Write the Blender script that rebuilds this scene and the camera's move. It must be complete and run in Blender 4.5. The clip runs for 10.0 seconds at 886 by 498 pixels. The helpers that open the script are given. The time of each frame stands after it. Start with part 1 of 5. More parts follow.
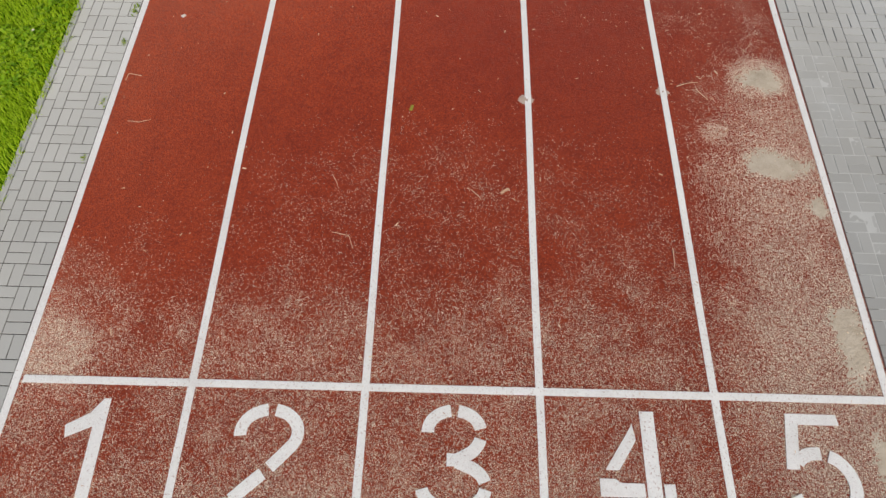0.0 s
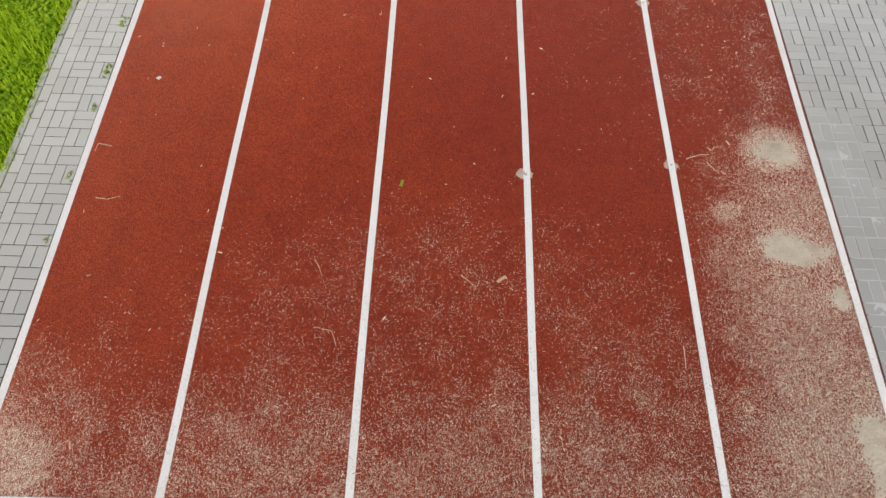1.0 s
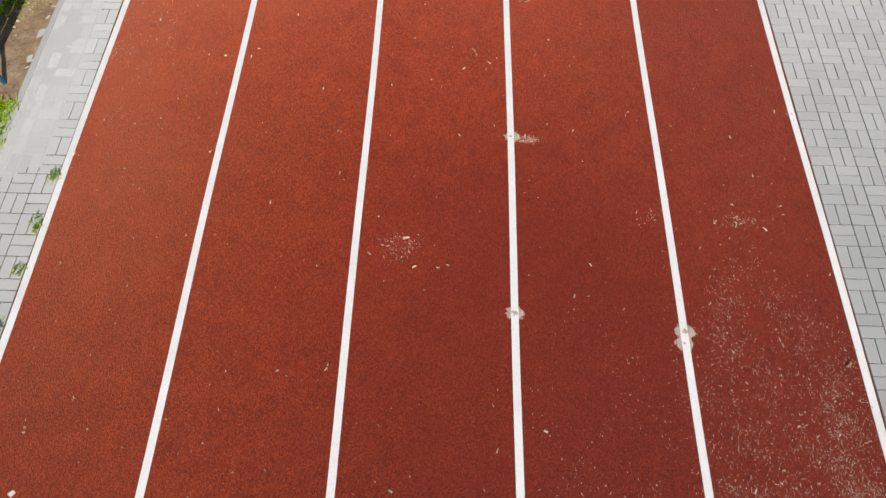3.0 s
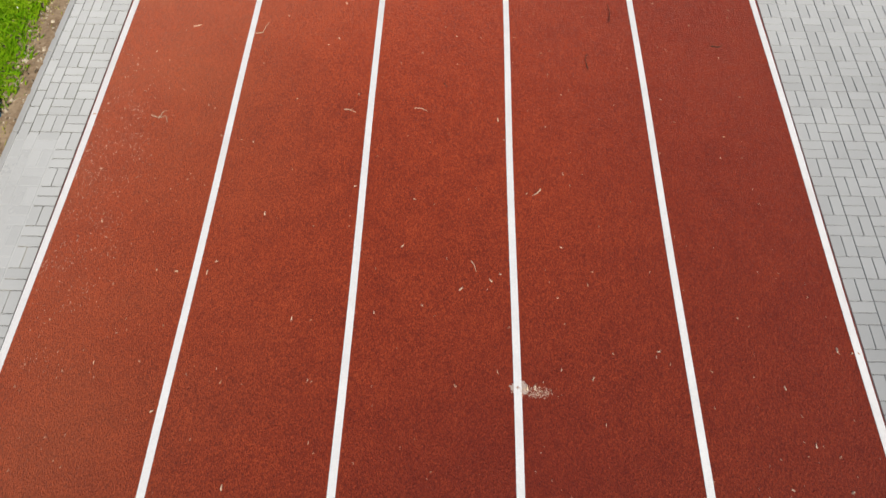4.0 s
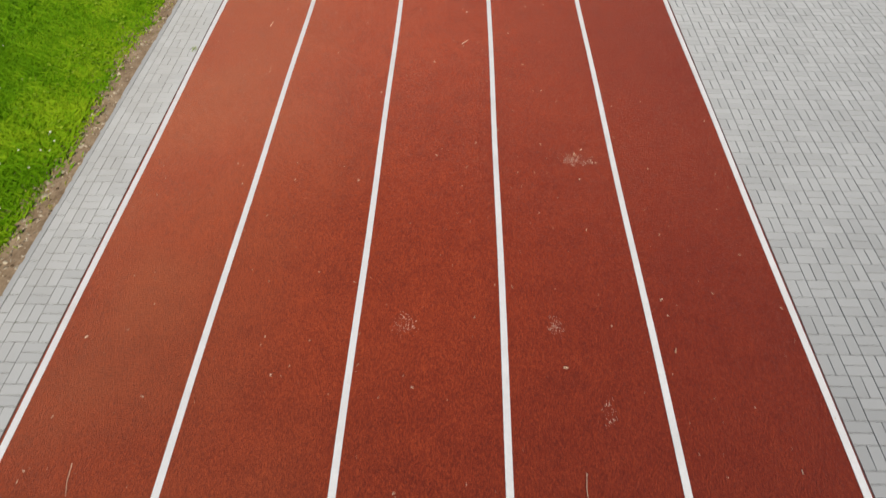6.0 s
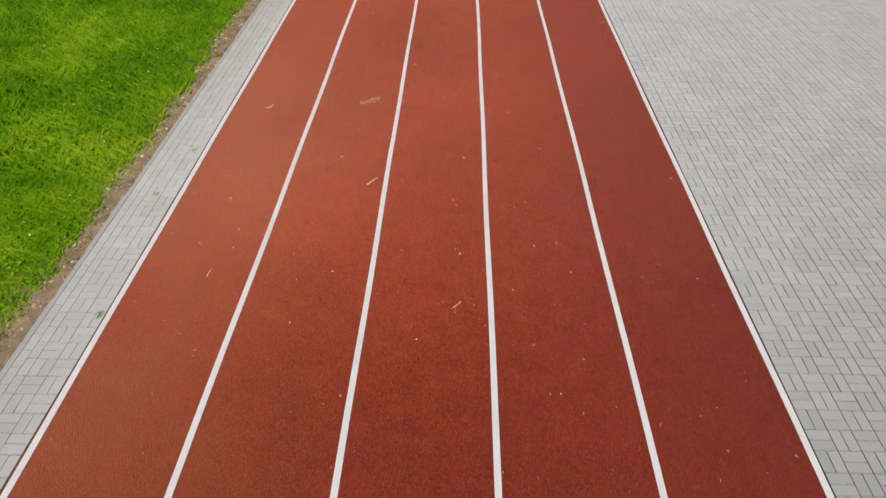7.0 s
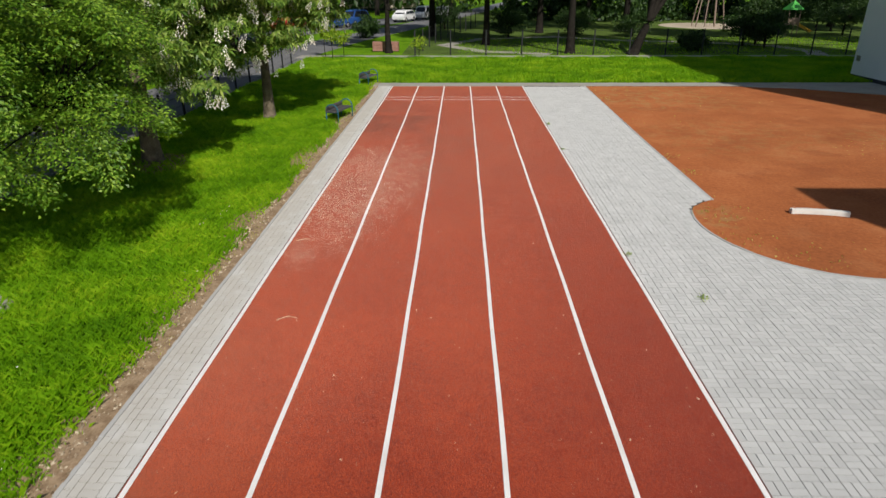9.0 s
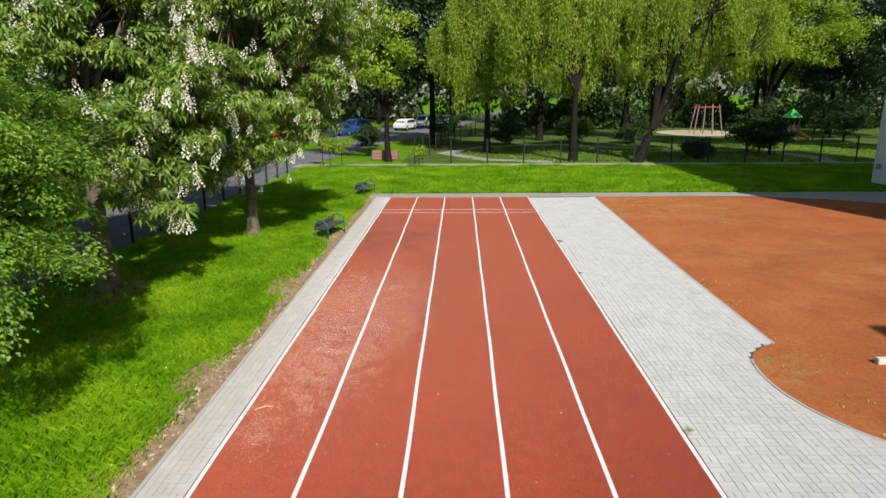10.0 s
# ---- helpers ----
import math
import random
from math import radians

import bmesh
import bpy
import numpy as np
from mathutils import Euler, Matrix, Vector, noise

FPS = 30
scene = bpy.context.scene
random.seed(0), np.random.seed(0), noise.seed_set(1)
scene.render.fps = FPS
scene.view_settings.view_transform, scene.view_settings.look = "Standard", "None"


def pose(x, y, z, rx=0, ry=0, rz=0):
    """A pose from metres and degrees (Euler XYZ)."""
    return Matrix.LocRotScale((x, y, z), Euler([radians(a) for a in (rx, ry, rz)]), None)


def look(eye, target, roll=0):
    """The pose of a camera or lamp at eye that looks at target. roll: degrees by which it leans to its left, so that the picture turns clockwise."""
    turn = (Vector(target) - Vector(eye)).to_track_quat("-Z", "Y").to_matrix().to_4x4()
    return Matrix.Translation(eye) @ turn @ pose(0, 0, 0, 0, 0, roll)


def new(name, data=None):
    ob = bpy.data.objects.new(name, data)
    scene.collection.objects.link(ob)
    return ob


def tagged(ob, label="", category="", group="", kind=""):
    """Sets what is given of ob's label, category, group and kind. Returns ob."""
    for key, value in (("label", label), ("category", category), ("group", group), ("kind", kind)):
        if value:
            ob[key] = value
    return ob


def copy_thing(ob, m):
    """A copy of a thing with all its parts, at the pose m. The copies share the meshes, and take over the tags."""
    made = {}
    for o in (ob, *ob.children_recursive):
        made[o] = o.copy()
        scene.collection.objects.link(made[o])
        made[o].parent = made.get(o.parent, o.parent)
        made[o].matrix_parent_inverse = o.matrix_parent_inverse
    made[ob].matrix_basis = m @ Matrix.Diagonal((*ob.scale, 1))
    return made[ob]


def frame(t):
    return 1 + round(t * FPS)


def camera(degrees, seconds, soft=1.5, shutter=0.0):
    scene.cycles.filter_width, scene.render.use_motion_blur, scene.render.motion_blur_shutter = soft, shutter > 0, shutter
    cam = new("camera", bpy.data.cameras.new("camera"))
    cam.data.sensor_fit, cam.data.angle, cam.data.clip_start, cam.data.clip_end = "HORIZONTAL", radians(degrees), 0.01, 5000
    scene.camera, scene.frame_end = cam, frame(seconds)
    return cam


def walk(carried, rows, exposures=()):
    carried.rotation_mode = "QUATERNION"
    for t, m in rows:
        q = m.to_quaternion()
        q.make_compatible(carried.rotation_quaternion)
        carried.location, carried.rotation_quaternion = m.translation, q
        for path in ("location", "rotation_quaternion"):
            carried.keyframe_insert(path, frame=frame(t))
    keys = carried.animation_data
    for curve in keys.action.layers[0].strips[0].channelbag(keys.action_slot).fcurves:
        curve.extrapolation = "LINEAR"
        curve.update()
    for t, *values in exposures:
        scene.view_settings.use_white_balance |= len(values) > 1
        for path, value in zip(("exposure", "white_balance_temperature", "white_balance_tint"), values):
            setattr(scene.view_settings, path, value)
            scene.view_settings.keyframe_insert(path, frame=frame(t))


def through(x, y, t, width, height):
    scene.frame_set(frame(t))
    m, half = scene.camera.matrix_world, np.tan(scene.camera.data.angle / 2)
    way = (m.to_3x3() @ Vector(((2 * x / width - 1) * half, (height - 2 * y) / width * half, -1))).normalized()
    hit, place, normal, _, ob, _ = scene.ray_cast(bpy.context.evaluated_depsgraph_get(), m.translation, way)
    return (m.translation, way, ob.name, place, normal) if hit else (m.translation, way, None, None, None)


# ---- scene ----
cam = camera(72.0, 10.0, soft=1.45, shutter=0.15)
EXPOSURES = [(0.0, -0.06), (0.5, -0.02), (1.0, 0.06), (1.5, 0.16), (2.5, 0.25), (4.5, 0.24), (5.5, 0.10), (7.0, -0.04), (7.5, -0.08), (8.0, -0.05), (9.0, 0.18), (10.0, 0.48)]
PATH = [
    (0, (-0.065, -1.05, 4.366), (-0.079, -0.16, 2.575), 0.8),
    (0.5, (-0.053, -0.732, 4.333), (-0.064, 0.167, 2.547), 1.0),
    (1, (-0.036, -0.247, 4.335), (-0.045, 0.649, 2.547), 1.2),
    (1.5, (0.002, 0.417, 4.341), (-0.011, 1.308, 2.551), 0.8),
    (2, (0.046, 1.286, 4.346), (0.028, 2.169, 2.552), 0.5),
    (2.5, (0.079, 2.259, 4.332), (0.061, 3.147, 2.54), 0.4),
    (2.7, (0.106, 2.691, 4.324), (0.083, 3.578, 2.531), 0.1),
    (3.8, (0.139, 5.003, 4.309), (0.115, 5.909, 2.526), -0.0),
    (4, (0.139, 5.422, 4.313), (0.109, 6.351, 2.541), -0.4),
    (4.5, (0.153, 6.492, 4.332), (0.121, 7.486, 2.597), -0.5),
    (5, (0.148, 7.545, 4.342), (0.113, 8.598, 2.641), -0.6),
    (5.5, (0.173, 9.021, 4.391), (0.139, 10.186, 2.765), -0.1),
    (5.7, (0.182, 9.663, 4.393), (0.146, 10.875, 2.803), -0.2),
    (6.8, (0.272, 13.077, 4.446), (0.227, 14.532, 3.075), -0.4),
    (7, (0.261, 13.624, 4.457), (0.221, 15.123, 3.133), -0.0),
    (7.5, (0.229, 14.911, 4.471), (0.184, 16.51, 3.271), 0.1),
    (8, (0.242, 16.322, 4.504), (0.197, 18.006, 3.427), 0.0),
    (8.5, (0.227, 17.792, 4.543), (0.178, 19.555, 3.6), -0.2),
    (9, (0.142, 19.237, 4.55), (0.089, 21.07, 3.751), -0.3),
    (9.5, (0.101, 20.615, 4.558), (0.048, 22.506, 3.909), -0.3),
    (10, (0.076, 21.834, 4.558), (0.019, 23.772, 4.065), -0.5),
]

walk(cam, [(t, look(e, a, r)) for t, e, a, r in PATH], EXPOSURES)

# ---- light: afternoon sun behind and to the right of the path ----
SUN_ELEV = radians(40)
SUN_AZ = math.atan2(0.36, -0.93)
sun_dir = Vector((math.sin(SUN_AZ) * math.cos(SUN_ELEV), math.cos(SUN_AZ) * math.cos(SUN_ELEV), math.sin(SUN_ELEV)))
world = bpy.data.worlds.new("daylight")
scene.world = world
world.use_nodes = True
sky = world.node_tree.nodes.new("ShaderNodeTexSky")
sky.sky_type = "NISHITA"
sky.sun_disc = False
sky.sun_elevation = SUN_ELEV
sky.sun_rotation = SUN_AZ
world.node_tree.links.new(sky.outputs[0], world.node_tree.nodes["Background"].inputs[0])
world.node_tree.nodes["Background"].inputs[1].default_value = 0.061
sun_data = bpy.data.lights.new("sun", "SUN")
sun_data.energy = 3.6
sun_data.angle = radians(0.6)
sun_data.color = (1.0, 0.95, 0.87)
sun_lamp = new("sun", sun_data)
sun_lamp.matrix_world = look(sun_dir * 60, (0, 0, 0))

rng = np.random.default_rng(7)


# ---- material helpers ----
def node(nt, kind, **vals):
    n = nt.nodes.new(kind)
    for k, v in vals.items():
        if k in n.inputs:
            n.inputs[k].default_value = v
    return n


def rgba(c):
    return (c[0], c[1], c[2], 1.0)


def base_mat(name):
    m = bpy.data.materials.new(name)
    m.use_nodes = True
    nt = m.node_tree
    return m, nt, nt.nodes["Principled BSDF"]


def ramp(nt, fac, stops):
    r = nt.nodes.new("ShaderNodeValToRGB")
    els = r.color_ramp.elements
    while len(els) < len(stops):
        els.new(0.5)
    for e, (p, c) in zip(els, stops):
        e.position, e.color = p, rgba(c)
    nt.links.new(fac, r.inputs[0])
    return r.outputs[0]


def mix(nt, fac, a, b, mode="MIX"):
    m = nt.nodes.new("ShaderNodeMix")
    m.data_type, m.blend_type = "RGBA", mode
    for sock, v in ((m.inputs[0], fac), (m.inputs[6], a), (m.inputs[7], b)):
        if isinstance(v, (int, float)):
            sock.default_value = v
        elif isinstance(v, tuple):
            sock.default_value = rgba(v)
        else:
            nt.links.new(v, sock)
    return m.outputs[2]


def calc(nt, op, a, b=0.0, c=0.0):
    m = nt.nodes.new("ShaderNodeMath")
    m.operation = op
    for sock, v in zip(m.inputs, (a, b, c)):
        if isinstance(v, (int, float)):
            sock.default_value = v
        else:
            nt.links.new(v, sock)
    return m.outputs[0]


def fit_range(nt, v, a, b, c=0.0, d=1.0):
    m = nt.nodes.new("ShaderNodeMapRange")
    m.interpolation_type = "SMOOTHSTEP"
    nt.links.new(v, m.inputs[0])
    for i, x in enumerate((a, b, c, d)):
        m.inputs[i + 1].default_value = x
    return m.outputs[0]


def place(nt):
    return nt.nodes.new("ShaderNodeNewGeometry").outputs["Position"]


def fractal(nt, scale, detail=4.0, rough=0.55, vec=None, distort=0.0):
    n = node(nt, "ShaderNodeTexNoise", Scale=scale, Detail=detail, Roughness=rough, Distortion=distort)
    nt.links.new(vec or place(nt), n.inputs["Vector"])
    return n.outputs[0]


def grains(nt, scale, out="Color", vec=None):
    n = node(nt, "ShaderNodeTexVoronoi", Scale=scale)
    nt.links.new(vec or place(nt), n.inputs["Vector"])
    return n.outputs[out]


def bumped(nt, bsdf, height, strength=0.5, dist=0.004):
    b = node(nt, "ShaderNodeBump", Strength=strength, Distance=dist)
    nt.links.new(height, b.inputs["Height"])
    nt.links.new(b.outputs[0], bsdf.inputs["Normal"])


def blob_mask(nt, blobs):
    """Soft spots on the ground: x, y, half width, half length, strength."""
    total = None
    pos = place(nt)
    for x, y, rx, ry, s in blobs:
        sub = node(nt, "ShaderNodeVectorMath")
        sub.operation = "SUBTRACT"
        nt.links.new(pos, sub.inputs[0])
        sub.inputs[1].default_value = (x, y, 0)
        mul = node(nt, "ShaderNodeVectorMath")
        mul.operation = "MULTIPLY"
        nt.links.new(sub.outputs[0], mul.inputs[0])
        mul.inputs[1].default_value = (1 / rx, 1 / ry, 0)
        ln = node(nt, "ShaderNodeVectorMath")
        ln.operation = "LENGTH"
        nt.links.new(mul.outputs[0], ln.inputs[0])
        v = fit_range(nt, ln.outputs[1], 0.25, 1.0, s, 0.0)
        total = v if total is None else calc(nt, "MAXIMUM", total, v)
    return total


def surface(name, dark, light, scale=3.0, rough=0.8, fine=60.0, relief=0.3, dist=0.004, spread=None, metal=0.0, spec=0.4):
    """Two scales of variation; spread: 'island' or 'object' varies piece by piece."""
    m, nt, b = base_mat(name)
    n1, n2 = fractal(nt, scale), fractal(nt, fine, 3.0)
    f = calc(nt, "ADD", calc(nt, "MULTIPLY", n1, 0.6), calc(nt, "MULTIPLY", n2, 0.4))
    if spread:
        r = nt.nodes.new("ShaderNodeNewGeometry").outputs["Random Per Island"] if spread == "island" else nt.nodes.new("ShaderNodeObjectInfo").outputs["Random"]
        f = calc(nt, "ADD", calc(nt, "MULTIPLY", f, 0.55), calc(nt, "MULTIPLY", r, 0.45))
    col = ramp(nt, f, [(0.3, dark), (0.7, light)])
    nt.links.new(col, b.inputs["Base Color"])
    b.inputs["Roughness"].default_value = rough
    b.inputs["Metallic"].default_value = metal
    b.inputs["Specular IOR Level"].default_value = spec
    if relief:
        bumped(nt, b, n2, relief, dist)
    return m


def leafy(name, dark, mid, light, through=0.35, rough=0.45, blade=False):
    m, nt, b = base_mat(name)
    r = nt.nodes.new("ShaderNodeNewGeometry").outputs["Random Per Island"]
    if blade:  # swards of darker and lighter growth, a metre or so across
        n = calc(nt, "ADD", calc(nt, "MULTIPLY", fractal(nt, 0.55, 2.0), 0.65), calc(nt, "MULTIPLY", fractal(nt, 2.6, 3.0), 0.35))
        f = calc(nt, "ADD", calc(nt, "MULTIPLY", r, 0.26), calc(nt, "MULTIPLY_ADD", n, 1.35, -0.31))
        f = calc(nt, "ADD", f, blob_mask(nt, [(-4.6, 2.0, 5.0, 8.0, 0.42), (-4.3, 12.0, 0.9, 20.0, 0.12)]))
    else:
        n = fractal(nt, 0.8, 3.0)
        f = calc(nt, "ADD", calc(nt, "MULTIPLY", r, 0.55), calc(nt, "MULTIPLY", n, 0.45))
    col = ramp(nt, f, [(0.2, dark), (0.5, mid), (0.8, light)])
    nt.links.new(col, b.inputs["Base Color"])
    b.inputs["Roughness"].default_value = rough
    b.inputs["Specular IOR Level"].default_value = 0.35
    tr = nt.nodes.new("ShaderNodeBsdfTranslucent")
    nt.links.new(mix(nt, 1.0, col, (1.0, 1.0, 0.45), "MULTIPLY"), tr.inputs[0])
    ms = nt.nodes.new("ShaderNodeMixShader")
    ms.inputs[0].default_value = through
    nt.links.new(b.outputs[0], ms.inputs[1])
    nt.links.new(tr.outputs[0], ms.inputs[2])
    nt.links.new(ms.outputs[0], nt.nodes["Material Output"].inputs[0])
    return m


# ---- materials ----
SAND_DARK, SAND_LIGHT = (0.42, 0.34, 0.25), (0.66, 0.57, 0.46)


def make_tartan():
    m, nt, b = base_mat("tartan")
    big, mid = fractal(nt, 0.35, 3.0), fractal(nt, 4.0, 5.0)
    cells = grains(nt, 125.0)
    sep = nt.nodes.new("ShaderNodeSeparateColor")
    nt.links.new(cells, sep.inputs[0])
    f = calc(nt, "ADD", calc(nt, "MULTIPLY", big, 0.3), calc(nt, "MULTIPLY", mid, 0.25))
    f = calc(nt, "ADD", f, calc(nt, "MULTIPLY", sep.outputs[0], 0.45))
    col = ramp(nt, f, [(0.22, (0.150, 0.0165, 0.0085)), (0.5, (0.338, 0.0420, 0.0128)), (0.80, (0.54, 0.088, 0.025))])
    # sun-angle brightness put into the colour: deeper red one side, paler dusty orange opposite
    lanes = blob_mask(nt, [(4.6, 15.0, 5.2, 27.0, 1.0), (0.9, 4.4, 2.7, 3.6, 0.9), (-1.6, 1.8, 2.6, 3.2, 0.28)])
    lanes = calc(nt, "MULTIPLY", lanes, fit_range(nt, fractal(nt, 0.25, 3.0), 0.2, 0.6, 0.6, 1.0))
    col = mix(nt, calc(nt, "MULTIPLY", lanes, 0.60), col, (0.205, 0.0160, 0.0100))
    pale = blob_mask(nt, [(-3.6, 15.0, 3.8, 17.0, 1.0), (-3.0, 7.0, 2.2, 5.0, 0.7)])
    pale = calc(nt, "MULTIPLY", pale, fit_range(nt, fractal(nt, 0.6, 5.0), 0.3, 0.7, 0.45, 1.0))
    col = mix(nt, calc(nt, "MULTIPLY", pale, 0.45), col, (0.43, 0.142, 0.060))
    # paler, less saturated towards the far end
    far_pale = calc(nt, "MULTIPLY", blob_mask(nt, [(0.0, 46.0, 9.0, 22.0, 1.0)]), fit_range(nt, fractal(nt, 1.1, 5.0), 0.2, 0.6, 0.20, 0.42))
    col = mix(nt, far_pale, col, (0.35, 0.125, 0.078))
    # darker brown areas towards the far end
    brown_area = blob_mask(nt, [(-2.2, 41.5, 2.4, 5.0, 0.75), (-0.4, 37.5, 1.8, 6.0, 0.3)])
    brown_area = calc(nt, "MULTIPLY", brown_area, fit_range(nt, fractal(nt, 0.9, 4.0), 0.35, 0.7))
    col = mix(nt, brown_area, col, (0.15, 0.045, 0.028))
    # dark pores of the open-grained surface, their small shadows put into the colour
    pore = fit_range(nt, fractal(nt, 115.0, 2.0, 0.7), 0.39, 0.50, 0.72, 0.0)
    col = mix(nt, pore, col, (0.085, 0.014, 0.009))
    # sand dust
    dust = blob_mask(nt, [
        (0.0, -2.4, 7.5, 3.6, 0.92), (3.0, 1.5, 1.5, 2.7, 0.85), (2.9, 0.0, 1.5, 2.2, 1.1), (-3.2, 0.1, 1.5, 1.4, 0.62),
        (3.0, 3.7, 0.7, 1.7, 0.30), (2.4, 4.2, 1.2, 2.3, 0.20), (1.5, 3.9, 1.6, 2.0, 0.10), (2.28, 2.35, 0.22, 0.2, 0.95), (1.6, 0.3, 2.0, 1.9, 0.40), (-1.2, -0.1, 2.6, 1.6, 0.54), (0.6, 0.0, 2.8, 1.5, 0.56), (0.0, 1.2, 3.6, 2.0, 0.24), (2.8, 2.97, 0.5, 0.42, 1.3), (2.74, 2.03, 0.6, 0.36, 1.25), (2.95, 0.45, 0.4, 0.8, 1.3), (-2.95, 0.2, 0.5, 0.45, 1.35), (-2.6, 0.6, 0.9, 1.1, 0.25), (-3.1, 9.0, 1.9, 6.0, 0.06),
        (-2.4, 33.4, 2.2, 6.5, 0.40), (-1.5, 34.5, 1.7, 5.5, 0.30), (-2.9, 8.3, 0.7, 2.6, 0.16), (-2.7, 29.7, 0.8, 1.6, 0.30),
        (1.5, 15.58, 0.28, 0.16, 0.35), (-0.2, 13.45, 0.2, 0.2, 0.28), (1.08, 13.45, 0.12, 0.2, 0.28), (1.42, 12.7, 0.1, 0.2, 0.25),
        (-0.25, 5.5, 0.3, 0.25, 0.22), (2.46, 5.8, 0.22, 0.10, 0.3), (1.74, 5.78, 0.16, 0.14, 0.2), (0.75, 6.55, 0.2, 0.07, 0.5)])
    patch = fractal(nt, 3.4, 6.0, 0.66)
    speck = fractal(nt, 62.0, 3.0, 0.8)
    d = calc(nt, "ADD", dust, calc(nt, "MULTIPLY", calc(nt, "SUBTRACT", patch, 0.5), 1.1))
    d = calc(nt, "MULTIPLY", fit_range(nt, d, 0.0, 1.3), fit_range(nt, dust, 0.0, 0.3))
    sep_a, sep_b = nt.nodes.new("ShaderNodeSeparateColor"), nt.nodes.new("ShaderNodeSeparateColor")
    nt.links.new(grains(nt, 190.0), sep_a.inputs[0])
    nt.links.new(grains(nt, 300.0), sep_b.inputs[0])
    cover = calc(nt, "MULTIPLY", d, calc(nt, "ADD", -0.35, calc(nt, "MULTIPLY", speck, 2.0)))
    grit_a = calc(nt, "LESS_THAN", sep_a.outputs[1], calc(nt, "MULTIPLY", cover, 0.36))
    grit_b = calc(nt, "LESS_THAN", sep_b.outputs[1], calc(nt, "MULTIPLY", cover, 0.44))
    # short curly fibres and husks among the grit
    curl = fractal(nt, 55.0, 1.0)
    curl.node.inputs["Distortion"].default_value = 2.2
    off = calc(nt, "ABSOLUTE", calc(nt, "SUBTRACT", curl, 0.5))
    fibre = calc(nt, "LESS_THAN", off, calc(nt, "MULTIPLY", calc(nt, "SUBTRACT", cover, 0.12), 0.050))
    fibre = calc(nt, "MULTIPLY", fibre, fit_range(nt, fractal(nt, 24.0, 2.0), 0.42, 0.6))
    grit = calc(nt, "MULTIPLY", calc(nt, "MAXIMUM", calc(nt, "MAXIMUM", grit_a, grit_b), fibre), 0.92)
    sand = ramp(nt, fractal(nt, 110.0, 2.0), [(0.34, (0.46, 0.31, 0.20)), (0.56, (1.0, 0.90, 0.74))])
    col = mix(nt, grit, col, sand)
    film = calc(nt, "MULTIPLY", d, 0.018)
    col = mix(nt, film, col, (0.40, 0.30, 0.20))
    # very fine pale specks all over
    fleck = fit_range(nt, fractal(nt, 130.0, 1.0), 0.70, 0.78, 0.0, 0.4)
    col = mix(nt, fleck, col, (0.45, 0.27, 0.18))
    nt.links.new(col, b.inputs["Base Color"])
    b.inputs["Roughness"].default_value = 0.78
    b.inputs["Sheen Weight"].default_value = 0.13
    b.inputs["Sheen Roughness"].default_value = 0.28
    b.inputs["Sheen Tint"].default_value = (1.0, 0.82, 0.68, 1.0)
    b.inputs["Diffuse Roughness"].default_value = 1.0
    b.inputs["Specular IOR Level"].default_value = 0.25
    bumped(nt, b, calc(nt, "ADD", grains(nt, 125.0, "Distance"), calc(nt, "MULTIPLY", speck, 0.8)), 1.0, 0.007)
    return m


def make_line_paint():
    m, nt, b = base_mat("line_paint")
    f = calc(nt, "ADD", calc(nt, "MULTIPLY", fractal(nt, 3.0), 0.5), calc(nt, "MULTIPLY", fractal(nt, 60.0, 3.0), 0.5))
    col = ramp(nt, f, [(0.3, (0.80, 0.775, 0.755)), (0.62, (0.93, 0.905, 0.88))])
    # worn specks where the rubber shows through, denser near the start
    near = blob_mask(nt, [(0.0, -0.5, 6.0, 4.5, 1.0), (3.0, 2.0, 1.0, 4.0, 0.8)])
    spk = fractal(nt, 85.0, 2.0, 0.7)
    hole = fit_range(nt, calc(nt, "ADD", spk, calc(nt, "MULTIPLY", near, 0.10)), 0.70, 0.80, 0.0, 0.7)
    col = mix(nt, hole, col, (0.36, 0.15, 0.10))
    grime = calc(nt, "MULTIPLY", fit_range(nt, fractal(nt, 1.3, 5.0), 0.5, 0.75), 0.22)
    col = mix(nt, grime, col, (0.52, 0.44, 0.38))
    nt.links.new(col, b.inputs["Base Color"])
    b.inputs["Roughness"].default_value = 0.7
    b.inputs["Specular IOR Level"].default_value = 0.3
    bumped(nt, b, grains(nt, 230.0, "Distance"), 0.6, 0.003)
    return m


